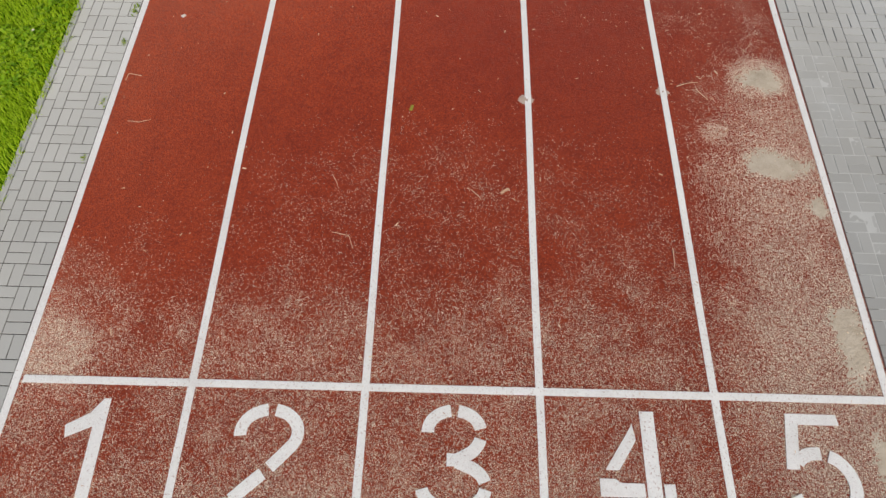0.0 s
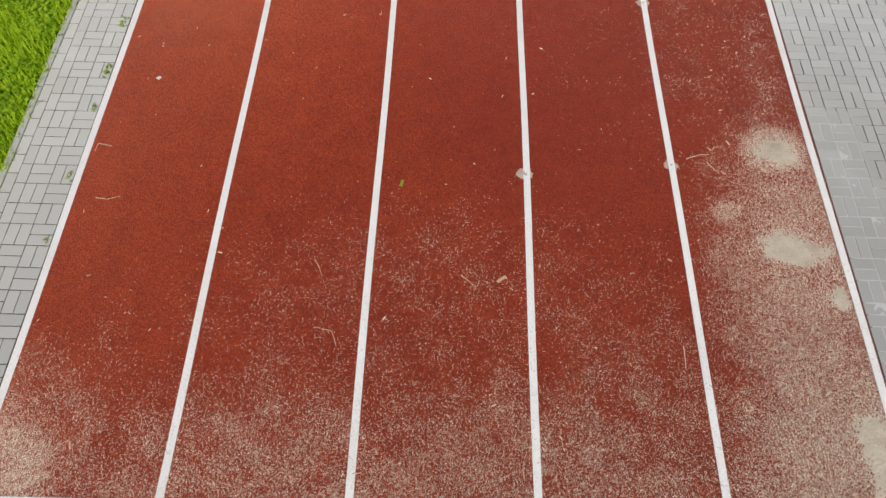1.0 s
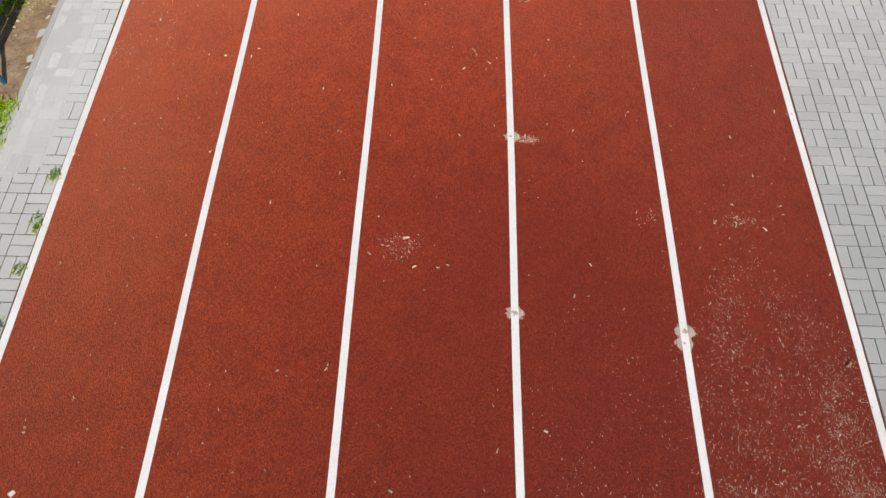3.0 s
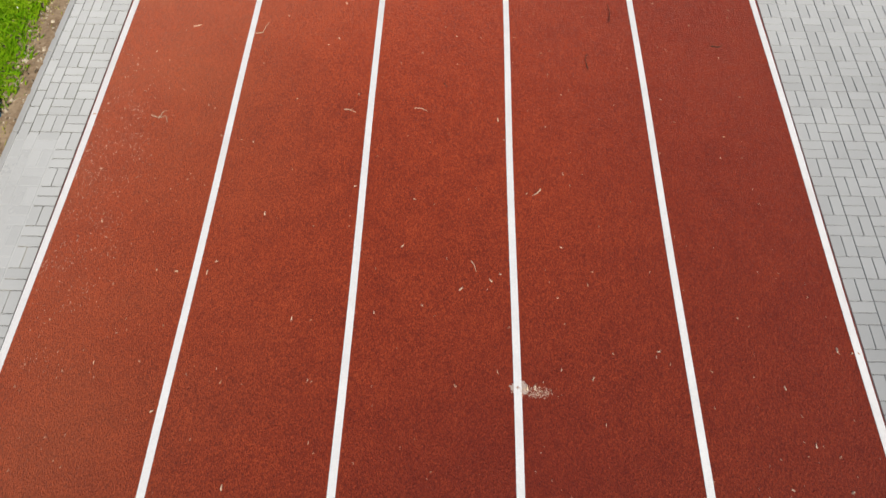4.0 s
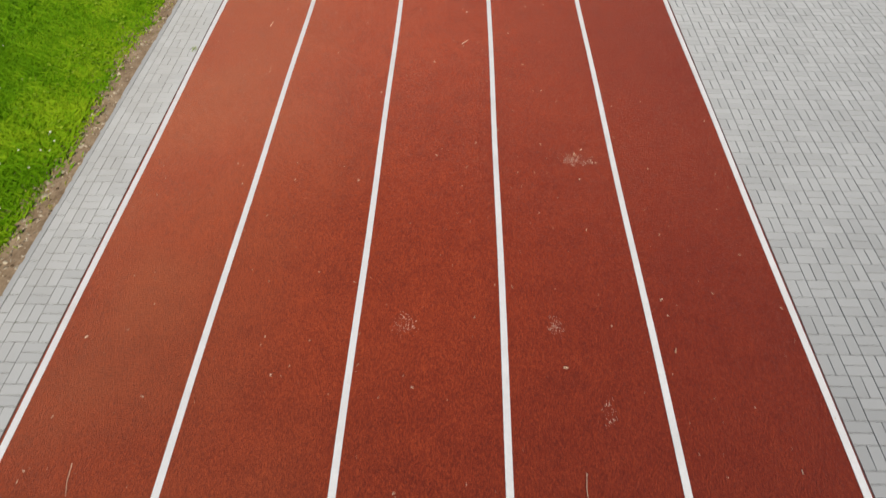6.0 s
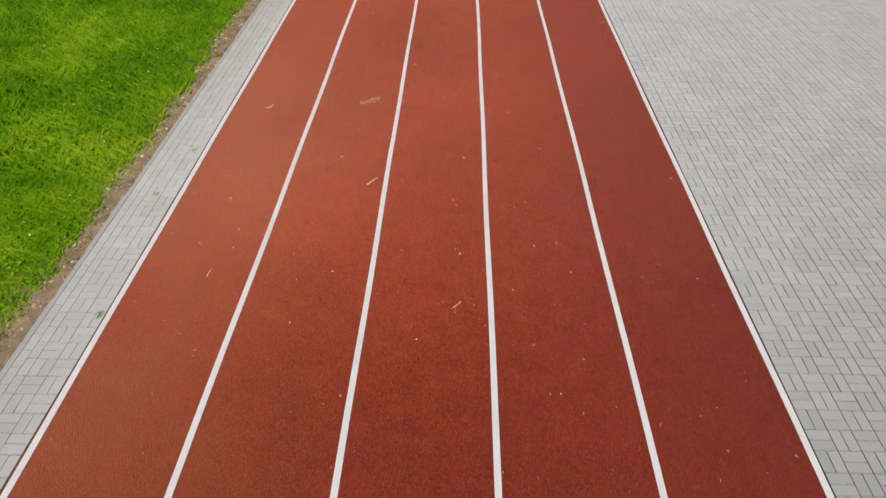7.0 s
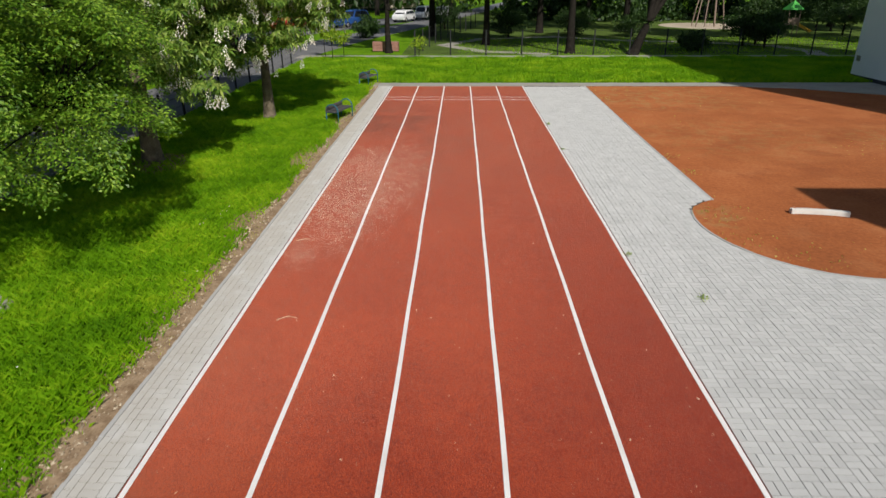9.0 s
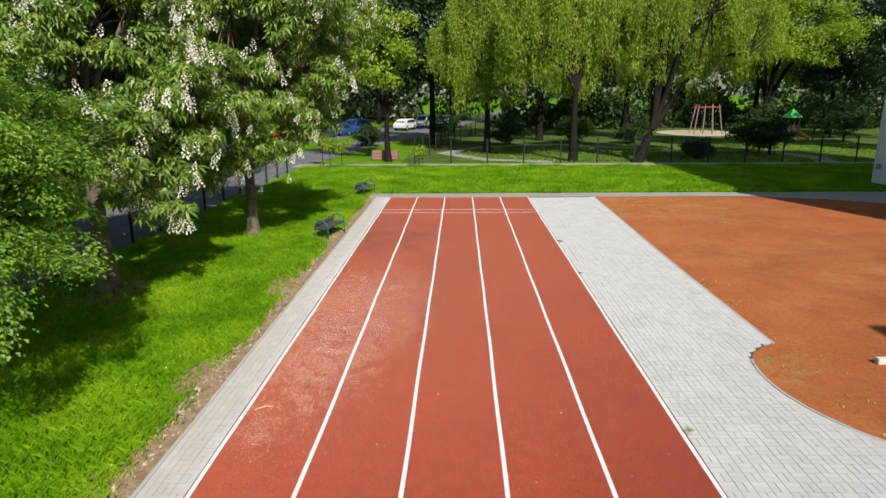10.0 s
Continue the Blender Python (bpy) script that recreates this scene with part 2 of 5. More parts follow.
def make_paver(name, spread):
    m, nt, b = base_mat(name)
    r = nt.nodes.new("ShaderNodeNewGeometry").outputs["Random Per Island"] if spread == "island" else nt.nodes.new("ShaderNodeObjectInfo").outputs["Random"]
    f = calc(nt, "ADD", calc(nt, "MULTIPLY", r, 0.22), calc(nt, "MULTIPLY", fractal(nt, 1.2, 5.0), 0.45))
    f = calc(nt, "ADD", f, calc(nt, "MULTIPLY", fractal(nt, 150.0, 2.0), 0.25))
    col = ramp(nt, f, [(0.2, (0.39, 0.39, 0.38)), (0.48, (0.465, 0.465, 0.455)), (0.8, (0.54, 0.54, 0.525))])
    stain = blob_mask(nt, [(3.5, 2.6, 0.8, 2.4, 0.45), (3.6, 0.4, 1.0, 2.0, 0.45), (-3.6, 18.0, 0.6, 8.0, 0.4), (-3.6, 2.0, 0.7, 6.0, 0.4), (-3.6, 30.0, 0.6, 15.0, 1.0), (-3.6, 43.0, 0.6, 12.0, 1.0)])
    stain = calc(nt, "MULTIPLY", stain, fit_range(nt, fractal(nt, 2.5, 5.0), 0.15, 0.55))
    col = mix(nt, calc(nt, "MULTIPLY", stain, 0.75), col, (0.35, 0.325, 0.285))
    nt.links.new(col, b.inputs["Base Color"])
    b.inputs["Roughness"].default_value = 0.85
    b.inputs["Diffuse Roughness"].default_value = 0.8
    bumped(nt, b, fractal(nt, 160.0, 3.0), 0.35, 0.002)
    return m


def make_clay():
    m, nt, b = base_mat("clay")
    f = calc(nt, "ADD", calc(nt, "MULTIPLY", fractal(nt, 0.5, 5.0), 0.5), calc(nt, "MULTIPLY", fractal(nt, 14.0, 5.0), 0.5))
    col = ramp(nt, f, [(0.3, (0.20, 0.062, 0.022)), (0.5, (0.30, 0.095, 0.032)), (0.72, (0.40, 0.145, 0.055))])
    pale = fit_range(nt, fractal(nt, 0.9, 6.0, 0.68), 0.5, 0.68, 0.0, 0.22)
    col = mix(nt, pale, col, (0.42, 0.19, 0.085))
    damp = fit_range(nt, fractal(nt, 0.7, 5.0, 0.7), 0.34, 0.48, 0.4, 0.0)
    col = mix(nt, damp, col, (0.20, 0.058, 0.022))
    moss = blob_mask(nt, [(8.0, 46.5, 6.0, 4.5, 0.8), (9.0, 39.0, 5.0, 4.0, 0.4), (5.6, 31.6, 0.8, 1.2, 0.9), (9.3, 29.4, 1.3, 0.8, 0.8), (14.0, 38.5, 2.5, 2.5, 0.6), (9.0, 45.0, 5.0, 3.0, 0.5)])
    moss = calc(nt, "MULTIPLY", moss, fit_range(nt, fractal(nt, 2.4, 6.0, 0.7), 0.46, 0.6))
    col = mix(nt, calc(nt, "MULTIPLY", moss, 0.6), col, (0.27, 0.19, 0.075))
    nt.links.new(col, b.inputs["Base Color"])
    b.inputs["Roughness"].default_value = 0.95
    b.inputs["Diffuse Roughness"].default_value = 1.0
    b.inputs["Specular IOR Level"].default_value = 0.15
    bumped(nt, b, fractal(nt, 40.0, 5.0), 0.6, 0.01)
    return m


def make_turf():
    m, nt, b = base_mat("turf_soil")
    f = calc(nt, "ADD", calc(nt, "MULTIPLY", fractal(nt, 0.7, 5.0), 0.6), calc(nt, "MULTIPLY", fractal(nt, 25.0, 4.0), 0.4))
    col = ramp(nt, f, [(0.3, (0.065, 0.17, 0.003)), (0.5, (0.12, 0.26, 0.005)), (0.72, (0.20, 0.35, 0.012))])
    nt.links.new(col, b.inputs["Base Color"])
    b.inputs["Roughness"].default_value = 0.95
    b.inputs["Specular IOR Level"].default_value = 0.1
    bumped(nt, b, fractal(nt, 45.0, 5.0), 0.8, 0.03)
    return m


def make_joint():
    m, nt, b = base_mat("joint_sand")
    col = ramp(nt, fractal(nt, 40.0, 4.0), [(0.32, (0.022, 0.02, 0.017)), (0.68, (0.14, 0.13, 0.11))])
    fill = blob_mask(nt, [(3.4, 2.6, 0.6, 2.4, 0.6), (3.5, 0.4, 0.7, 2.0, 0.7), (-3.55, 7.2, 0.45, 1.5, 1.0), (-3.7, 33.0, 0.5, 12.0, 0.9), (-3.7, 43.0, 0.5, 9.0, 0.9)])
    fill = fit_range(nt, calc(nt, "ADD", fill, calc(nt, "MULTIPLY", calc(nt, "SUBTRACT", fractal(nt, 3.0, 5.0), 0.5), 1.2)), 0.35, 0.6, 0.0, 0.9)
    col = mix(nt, fill, col, (0.44, 0.39, 0.31))
    moss = calc(nt, "MULTIPLY", blob_mask(nt, [(-3.5, 12.0, 0.6, 7.0, 0.8), (-3.5, 21.0, 0.6, 7.0, 1.0), (-3.5, 29.0, 0.6, 8.0, 0.7)]), fit_range(nt, fractal(nt, 4.0, 5.0), 0.36, 0.52))
    nt.links.new(mix(nt, moss, col, (0.095, 0.10, 0.032)), b.inputs["Base Color"])
    b.inputs["Roughness"].default_value = 0.95
    bumped(nt, b, fractal(nt, 120.0, 3.0), 0.5, 0.003)
    return m


M_TARTAN = make_tartan()
M_LINE = make_line_paint()
M_PAVER_I = make_paver("paving_block", "island")
M_PAVER_O = make_paver("paving_block_single", "object")
M_JOINT = make_joint()
M_KERB = surface("kerb_concrete", (0.38, 0.37, 0.35), (0.52, 0.51, 0.49), 2.0, 0.9, 80.0, 0.4, spread="island")
M_RUBBER = surface("rubber_edge", (0.10, 0.030, 0.024), (0.21, 0.075, 0.06), 6.0, 0.9, 90.0, 0.4)
M_CLAY = make_clay()
M_TURF = make_turf()
M_SAND = surface("dry_sand", SAND_DARK, SAND_LIGHT, 8.0, 0.95, 170.0, 0.6, 0.004, spec=0.15)
M_PALE_SAND = surface("pale_grit", (0.42, 0.29, 0.23), (0.62, 0.50, 0.43), 12.0, 0.95, 160.0, 0.6, 0.004, spec=0.15)
M_SOIL = surface("bare_soil", (0.17, 0.105, 0.058), (0.48, 0.35, 0.225), 5.0, 0.95, 32.0, 0.6, 0.012, spec=0.1)
M_CRUMB = surface("soil_crumb", (0.10, 0.065, 0.035), (0.60, 0.50, 0.36), 6.0, 0.95, 60.0, 0.3, spread="island")
M_DUST = surface("pale_dust", (0.52, 0.515, 0.495), (0.60, 0.595, 0.57), 3.0, 0.95, 90.0, 0.3, 0.003, spec=0.15)
# park turf colour with the shade of the trees mixed in
M_SHADE = surface("park_shade", (0.055, 0.085, 0.018), (0.13, 0.20, 0.04), 0.35, 0.95, 12.0, 0.8, 0.03, spec=0.1)
M_ASPHALT = surface("asphalt", (0.13, 0.13, 0.135), (0.22, 0.22, 0.225), 0.8, 0.9, 90.0, 0.5, 0.006)
M_CONCRETE = surface("path_concrete", (0.30, 0.28, 0.24), (0.44, 0.41, 0.36), 1.2, 0.9, 50.0, 0.5, 0.006)
M_GRASS = leafy("grass_blade", (0.105, 0.27, 0.003), (0.235, 0.47, 0.007), (0.50, 0.67, 0.025), 0.50, 0.55, blade=True)
M_DRYGRASS = leafy("dry_grass_blade", (0.26, 0.30, 0.03), (0.44, 0.42, 0.08), (0.66, 0.58, 0.20), 0.35, 0.6)
M_WEED = leafy("weed_leaf", (0.17, 0.33, 0.012), (0.32, 0.52, 0.02), (0.48, 0.62, 0.05), 0.45, 0.5)
M_CHESTNUT = leafy("chestnut_leaf", (0.052, 0.125, 0.015), (0.165, 0.29, 0.036), (0.40, 0.50, 0.11), 0.32, 0.40)
M_SMALL = leafy("hornbeam_leaf", (0.040, 0.105, 0.008), (0.12, 0.255, 0.016), (0.32, 0.47, 0.046), 0.28, 0.45)
M_MAPLE = leafy("maple_leaf", (0.15, 0.27, 0.015), (0.30, 0.44, 0.025), (0.48, 0.58, 0.06), 0.45, 0.5)
M_WILLOW = leafy("willow_leaf", (0.15, 0.25, 0.018), (0.32, 0.45, 0.04), (0.56, 0.64, 0.11), 0.52, 0.5)
# dark foliage, lowered further so the colour carries crown-interior shade
M_DARKLEAF = leafy("dark_shaded_leaf", (0.012, 0.036, 0.007), (0.028, 0.068, 0.012), (0.060, 0.115, 0.022), 0.22, 0.5)
M_BLOSSOM = surface("blossom", (0.74, 0.66, 0.53), (0.95, 0.92, 0.82), 8.0, 0.7, 60.0, 0.0, spread="island")
M_BARK = surface("bark", (0.07, 0.054, 0.036), (0.23, 0.185, 0.13), 5.0, 0.95, 26.0, 1.0, 0.03)
# second bark, its near-black colour holding the shade of the crowns
M_SHADEDBARK = surface("shaded_bark", (0.010, 0.009, 0.008), (0.034, 0.029, 0.024), 5.0, 0.95, 26.0, 1.0, 0.03, spec=0.05)
M_BLUE = surface("blue_paint", (0.02, 0.16, 0.34), (0.035, 0.22, 0.44), 6.0, 0.45, 60.0, 0.1)
M_TEAL = surface("teal_paint", (0.012, 0.10, 0.15), (0.025, 0.15, 0.21), 6.0, 0.45, 60.0, 0.1)
M_SLAT = surface("dark_slat", (0.05, 0.048, 0.05), (0.12, 0.11, 0.11), 4.0, 0.7, 50.0, 0.4, spread="object")
M_BOARD = surface("white_board", (0.58, 0.52, 0.46), (0.80, 0.77, 0.72), 3.0, 0.7, 40.0, 0.3)
M_WALL = surface("white_plaster", (0.76, 0.79, 0.80), (0.84, 0.86, 0.86), 0.6, 0.9, 60.0, 0.2)
M_PLINTH = surface("dark_plinth", (0.035, 0.037, 0.04), (0.07, 0.07, 0.07), 2.0, 0.9, 50.0, 0.3)
M_BEIGE = surface("beige_plaster", (0.42, 0.36, 0.29), (0.55, 0.48, 0.40), 0.5, 0.9, 40.0, 0.2)
M_ROOF = surface("grey_roof", (0.10, 0.09, 0.09), (0.17, 0.15, 0.14), 1.0, 0.9, 30.0, 0.3)
M_POST = surface("dark_steel", (0.010, 0.012, 0.011), (0.03, 0.033, 0.03), 5.0, 0.7, 60.0, 0.1, spec=0.2)
M_STRAW = surface("straw", (0.56, 0.33, 0.20), (0.90, 0.72, 0.52), 9.0, 0.85, 70.0, 0.0, spread="island")
M_TWIG = surface("dry_twig", (0.40, 0.27, 0.17), (0.66, 0.52, 0.38), 9.0, 0.85, 70.0, 0.2)
M_DARKTWIG = surface("dark_twig", (0.03, 0.02, 0.012), (0.08, 0.05, 0.03), 9.0, 0.85, 70.0, 0.2)
M_TYRE = surface("tyre", (0.012, 0.012, 0.012), (0.03, 0.03, 0.03), 5.0, 0.85, 60.0, 0.2)
M_RIM = surface("steel_rim", (0.35, 0.35, 0.36), (0.5, 0.5, 0.5), 5.0, 0.4, 60.0, 0.0, metal=0.8)
M_GLASS = surface("car_glass", (0.012, 0.015, 0.018), (0.03, 0.035, 0.04), 2.0, 0.12, 30.0, 0.0)
M_CARWHITE = surface("car_white", (0.70, 0.71, 0.72), (0.80, 0.80, 0.80), 2.0, 0.3, 40.0, 0.0)
M_CARBLUE = surface("car_blue", (0.02, 0.07, 0.24), (0.03, 0.10, 0.32), 2.0, 0.3, 40.0, 0.0)
M_CARRED = surface("car_red", (0.28, 0.015, 0.015), (0.36, 0.025, 0.02), 2.0, 0.3, 40.0, 0.0)
M_YELLOW = surface("yellow_slide", (0.62, 0.33, 0.02), (0.75, 0.45, 0.04), 2.0, 0.4, 40.0, 0.0)
M_GREENROOF = surface("green_roof", (0.05, 0.36, 0.05), (0.09, 0.48, 0.08), 2.0, 0.5, 40.0, 0.0)
M_WOOD = surface("playground_wood", (0.14, 0.10, 0.075), (0.24, 0.175, 0.135), 4.0, 0.8, 40.0, 0.3)
M_REDPAINT = surface("red_paint", (0.35, 0.06, 0.04), (0.48, 0.10, 0.07), 4.0, 0.5, 40.0, 0.1)
M_BRICKBOX = surface("red_brown_boards", (0.24, 0.11, 0.08), (0.40, 0.22, 0.17), 4.0, 0.8, 40.0, 0.3)


# ---- mesh helpers ----
def mesh_of(name, verts, faces, material, smooth=False):
    """A mesh from vertex and equal-sided face arrays."""
    v, f = np.asarray(verts, np.float32), np.asarray(faces, np.int32)
    me = bpy.data.meshes.new(name)
    me.vertices.add(len(v))
    me.vertices.foreach_set("co", v.ravel())
    k = f.shape[1]
    me.loops.add(f.size)
    me.loops.foreach_set("vertex_index", f.ravel())
    me.polygons.add(len(f))
    me.polygons.foreach_set("loop_start", np.arange(len(f), dtype=np.int32) * k)
    me.polygons.foreach_set("loop_total", np.full(len(f), k, np.int32))
    me.polygons.foreach_set("use_smooth", np.full(len(f), smooth))
    me.update()
    me.validate()
    me.materials.append(material)
    return me


def from_bm(name, bm, material, smooth=False):
    me = bpy.data.meshes.new(name)
    bmesh.ops.recalc_face_normals(bm, faces=bm.faces[:])
    for f in bm.faces:
        f.smooth = smooth
    bm.to_mesh(me)
    bm.free()
    me.materials.append(material)
    return me


def part(name, bm, material, parent=None, label="", smooth=False):
    ob = new(name, bm if isinstance(bm, bpy.types.Mesh) else from_bm(name, bm, material, smooth))
    if parent is not None:
        ob.parent = parent
    return tagged(ob, label)


def thing(name, label, category, at=(0, 0, 0), turn=0.0, group="", kind=""):
    ob = new(name)
    ob.matrix_basis = pose(*at, 0, 0, turn)
    return tagged(ob, label, category, group, kind)


def box(bm, x0, y0, z0, x1, y1, z1, bevel=0.0):
    m = Matrix.Translation(((x0 + x1) / 2, (y0 + y1) / 2, (z0 + z1) / 2)) @ Matrix.Diagonal((x1 - x0, y1 - y0, z1 - z0, 1))
    r = bmesh.ops.create_cube(bm, size=1, matrix=m)
    if bevel:
        es = list({e for v in r["verts"] for e in v.link_edges})
        bmesh.ops.bevel(bm, geom=es, offset=bevel, segments=2, affect="EDGES", profile=0.6)
    return bm


def boxed(*a, **k):
    return box(bmesh.new(), *a, **k)


def tube_arrays(points, radii, sides=8):
    """Vertices and quads of a tube along a line of points, closed with a point at each end."""
    p = np.asarray(points, float)
    n = len(p)
    tang = np.gradient(p, axis=0)
    tang /= np.linalg.norm(tang, axis=1)[:, None] + 1e-9
    ref = np.where(np.abs(tang[:, 2:3]) > 0.9, np.array([[1.0, 0, 0]]), np.array([[0, 0, 1.0]]))
    u = np.cross(tang, ref)
    u /= np.linalg.norm(u, axis=1)[:, None] + 1e-9
    w = np.cross(tang, u)
    a = np.linspace(0, 2 * np.pi, sides, endpoint=False)
    r = np.broadcast_to(np.asarray(radii, float), (n,))
    ring = p[:, None] + r[:, None, None] * (np.cos(a)[None, :, None] * u[:, None] + np.sin(a)[None, :, None] * w[:, None])
    v = ring.reshape(-1, 3)
    i, j = np.meshgrid(np.arange(n - 1), np.arange(sides), indexing="ij")
    jn = (j + 1) % sides
    f = np.stack([i * sides + j, i * sides + jn, (i + 1) * sides + jn, (i + 1) * sides + j], -1).reshape(-1, 4)
    caps = []
    for k in (0, n - 1):
        for s in range(1, sides - 1, 2):
            caps.append([k * sides, k * sides + s, k * sides + s + 1, k * sides + min(s + 2, sides - 1)] if s + 2 < sides else [k * sides, k * sides + s, k * sides + s + 1, k * sides + s + 1])
    caps = [c for c in caps if len(set(c)) == 4]
    return v, np.concatenate([f, np.array(caps, int)]) if caps else f


def tubes(name, lines, material, sides=8, smooth=True):
    vs, fs, o = [], [], 0
    for pts, rad in lines:
        v, f = tube_arrays(pts, rad, sides)
        vs.append(v)
        fs.append(f + o)
        o += len(v)
    return mesh_of(name, np.concatenate(vs), np.concatenate(fs), material, smooth)


def ribbon(points, width, z, h=0.003):
    """A flat painted stroke of that width along a line in plan."""
    p = np.asarray(points, float)
    t = np.gradient(p, axis=0)
    t /= np.linalg.norm(t, axis=1)[:, None]
    nrm = np.stack([-t[:, 1], t[:, 0]], 1) * width / 2
    a, b = p + nrm, p - nrm
    bm = bmesh.new()
    va = [bm.verts.new((*q, z)) for q in a]
    vb = [bm.verts.new((*q, z)) for q in b]
    fs = [bm.faces.new((va[i], vb[i], vb[i + 1], va[i + 1])) for i in range(len(p) - 1)]
    ext = bmesh.ops.extrude_face_region(bm, geom=fs)
    for v in ext["geom"]:
        if isinstance(v, bmesh.types.BMVert):
            v.co.z += h
    return bm


def polygon(points, z0, z1):
    bm = bmesh.new()
    f = bm.faces.new([bm.verts.new((x, y, z0)) for x, y in points])
    ext = bmesh.ops.extrude_face_region(bm, geom=[f])
    for v in ext["geom"]:
        if isinstance(v, bmesh.types.BMVert):
            v.co.z = z1
    return bm


def arc(cx, cy, rx, ry, a0, a1, n=14):
    a = np.radians(np.linspace(a0, a1, n))
    return [(cx + rx * math.cos(x), cy + ry * math.sin(x)) for x in a]


L = 1.25
HALF = 2.5 * L
END_Y = 49.3
LINE_W = 0.0565

# ---- ground, one sheet to the horizon ----
bm = bmesh.new()
bmesh.ops.create_grid(bm, x_segments=40, y_segments=40, size=700, matrix=Matrix.Translation((0, 150, -0.05)))
ground = part("ground", bm, M_TURF, None, "green grassy ground reaching into the distance")
tagged(ground, "", "ground", "", "structure")

# ---- running track ----
track = thing("track", "brick-red rubber running track with five white-lined lanes", "running track", kind="structure")
bm = boxed(-HALF - 0.035, -6, -0.09, HALF + 0.035, END_Y, 0)
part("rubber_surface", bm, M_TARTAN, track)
for sx in (-1, 1):
    x = sx * (HALF + 0.0415)
    part("rubber_edge", boxed(x - 0.0065, -6, -0.09, x + 0.0065, END_Y, -0.006), M_RUBBER, track, "dark rubber edge strip")
for i in range(6):
    x = (i - 2.5) * L
    n = 160
    ys = np.linspace(-6, END_Y, n)
    wob = 0.004 * np.sin(ys * 1.7 + i) + 0.003 * np.sin(ys * 0.6 + 2 * i)
    if i == 0:
        wob = wob + np.interp(ys, [2.0, 6.0, 11.0, 20.0], [-0.014, -0.010, 0.006, 0.0])
    part("lane_line", ribbon(np.stack([x + wob, ys], 1), LINE_W, 0.001), M_LINE, track, "white painted lane line")
ys = np.linspace(-HALF + 0.036, HALF - 0.036, 40)
part("start_line", ribbon(np.stack([ys, -0.004 + 0.012 * ys / HALF], 1), 0.056, 0.0015, 0.004), M_LINE, track, "white painted start line")
for y in (45.6, 46.25):
    part("finish_line", ribbon([(-HALF + 0.04, y), (0, y), (HALF - 0.04, y)], 0.034, 0.0015, 0.004), M_LINE, track, "white painted finish line")


# lane numbers, stencilled, 0.72 m high
def digit(name, x, y, pieces, w=0.086):
    holder = new(name)
    holder.parent = track
    tagged(holder, "white stencilled lane number " + name[-1])
    holder.location = (x, y, 0)
    for k, p in enumerate(pieces):
        if isinstance(p, tuple):
            part("stencil_piece", polygon(p[0], 0.001, 0.0045 + 0.0007 * k), M_LINE, holder)
        else:
            part("stencil_piece", ribbon(p, w, 0.001, 0.0035 + 0.0007 * k), M_LINE, holder)


DY = -0.12
digit("number_1", -2.50, DY - 0.02, [([(0.083, 0), (0.10, -0.72), (0.012, -0.72), (0.002, -0.195), (-0.17, -0.275), (-0.19, -0.19), (-0.04, -0.105), (0.035, 0)],)])
two = arc(0, -0.2, 0.2, 0.155, 190, 98, 12)
two_b = arc(0, -0.2, 0.2, 0.155, 82, -32, 16) + [(0.10, -0.36), (0.035, -0.43)]
digit("number_2", -1.265, DY - 0.02, [two, two_b, [(-0.005, -0.47), (-0.10, -0.555), (-0.19, -0.64)], [(-0.245, -0.67), (0, -0.67), (0.245, -0.67)]])
three_a = arc(0.0, -0.185, 0.185, 0.14, 185, 98, 10)
three_b = arc(0.0, -0.185, 0.185, 0.14, 82, 8, 10)
three_c = arc(0.0, -0.2, 0.185, 0.16, -12, -62, 8) + [(0.02, -0.375), (-0.05, -0.375)]
three_d = [(0.02, -0.385)] + arc(0.0, -0.545, 0.215, 0.145, 70, 12, 9)
three_e = arc(0.0, -0.545, 0.215, 0.145, -6, -80, 10)
three_f = arc(0.0, -0.545, 0.215, 0.145, -100, -172, 10)
digit("number_3", 0.02, DY + 0.01, [three_a, three_b, three_c, three_d, three_e, three_f])
digit("number_4", 1.265, DY, [([(0.055, 0.0), (0.155, 0.0), (0.155, -0.72), (0.055, -0.72)],), ([(-0.005, -0.09), (0.012, -0.2), (-0.12, -0.40), (-0.215, -0.40)],),
                              ([(-0.26, -0.455), (-0.15, -0.455), (-0.12, -0.48), (0.04, -0.48), (0.04, -0.57), (-0.26, -0.57)],), ([(0.17, -0.48), (0.245, -0.48), (0.245, -0.57), (0.17, -0.57)],)])
digit("number_5", 2.50, DY + 0.015, [([(-0.15, 0), (0.205, 0), (0.215, -0.075), (-0.075, -0.075), (-0.115, -0.30), (-0.125, -0.375), (-0.215, -0.375)],), [(-0.13, -0.325), (-0.095, -0.295), (-0.05, -0.275), (0.0, -0.267), (0.04, -0.268)], arc(0.02, -0.475, 0.205, 0.205, 70, -78, 18), arc(0.0, -0.5, 0.2, 0.17, -100, -165, 9)])

# ---- paved surfaces: bedding, then blocks at the end of the file ----
CLAY_C, CLAY_R = (7.52, 31.1), 2.58


RING = arc(*CLAY_C, 2.44, CLAY_R, 162, 370, 60)
CLAY_EDGE = RING + [(13.5, 36.1), (17.0, 40.7), (20.2, 44.9), (18.5, 46.9), (15.7, 48.6), (13.0, 49.3), (6.18, 49.35), (5.96, 40.0), (5.96, 32.65), (5.66, 32.46), (5.34, 32.15)]


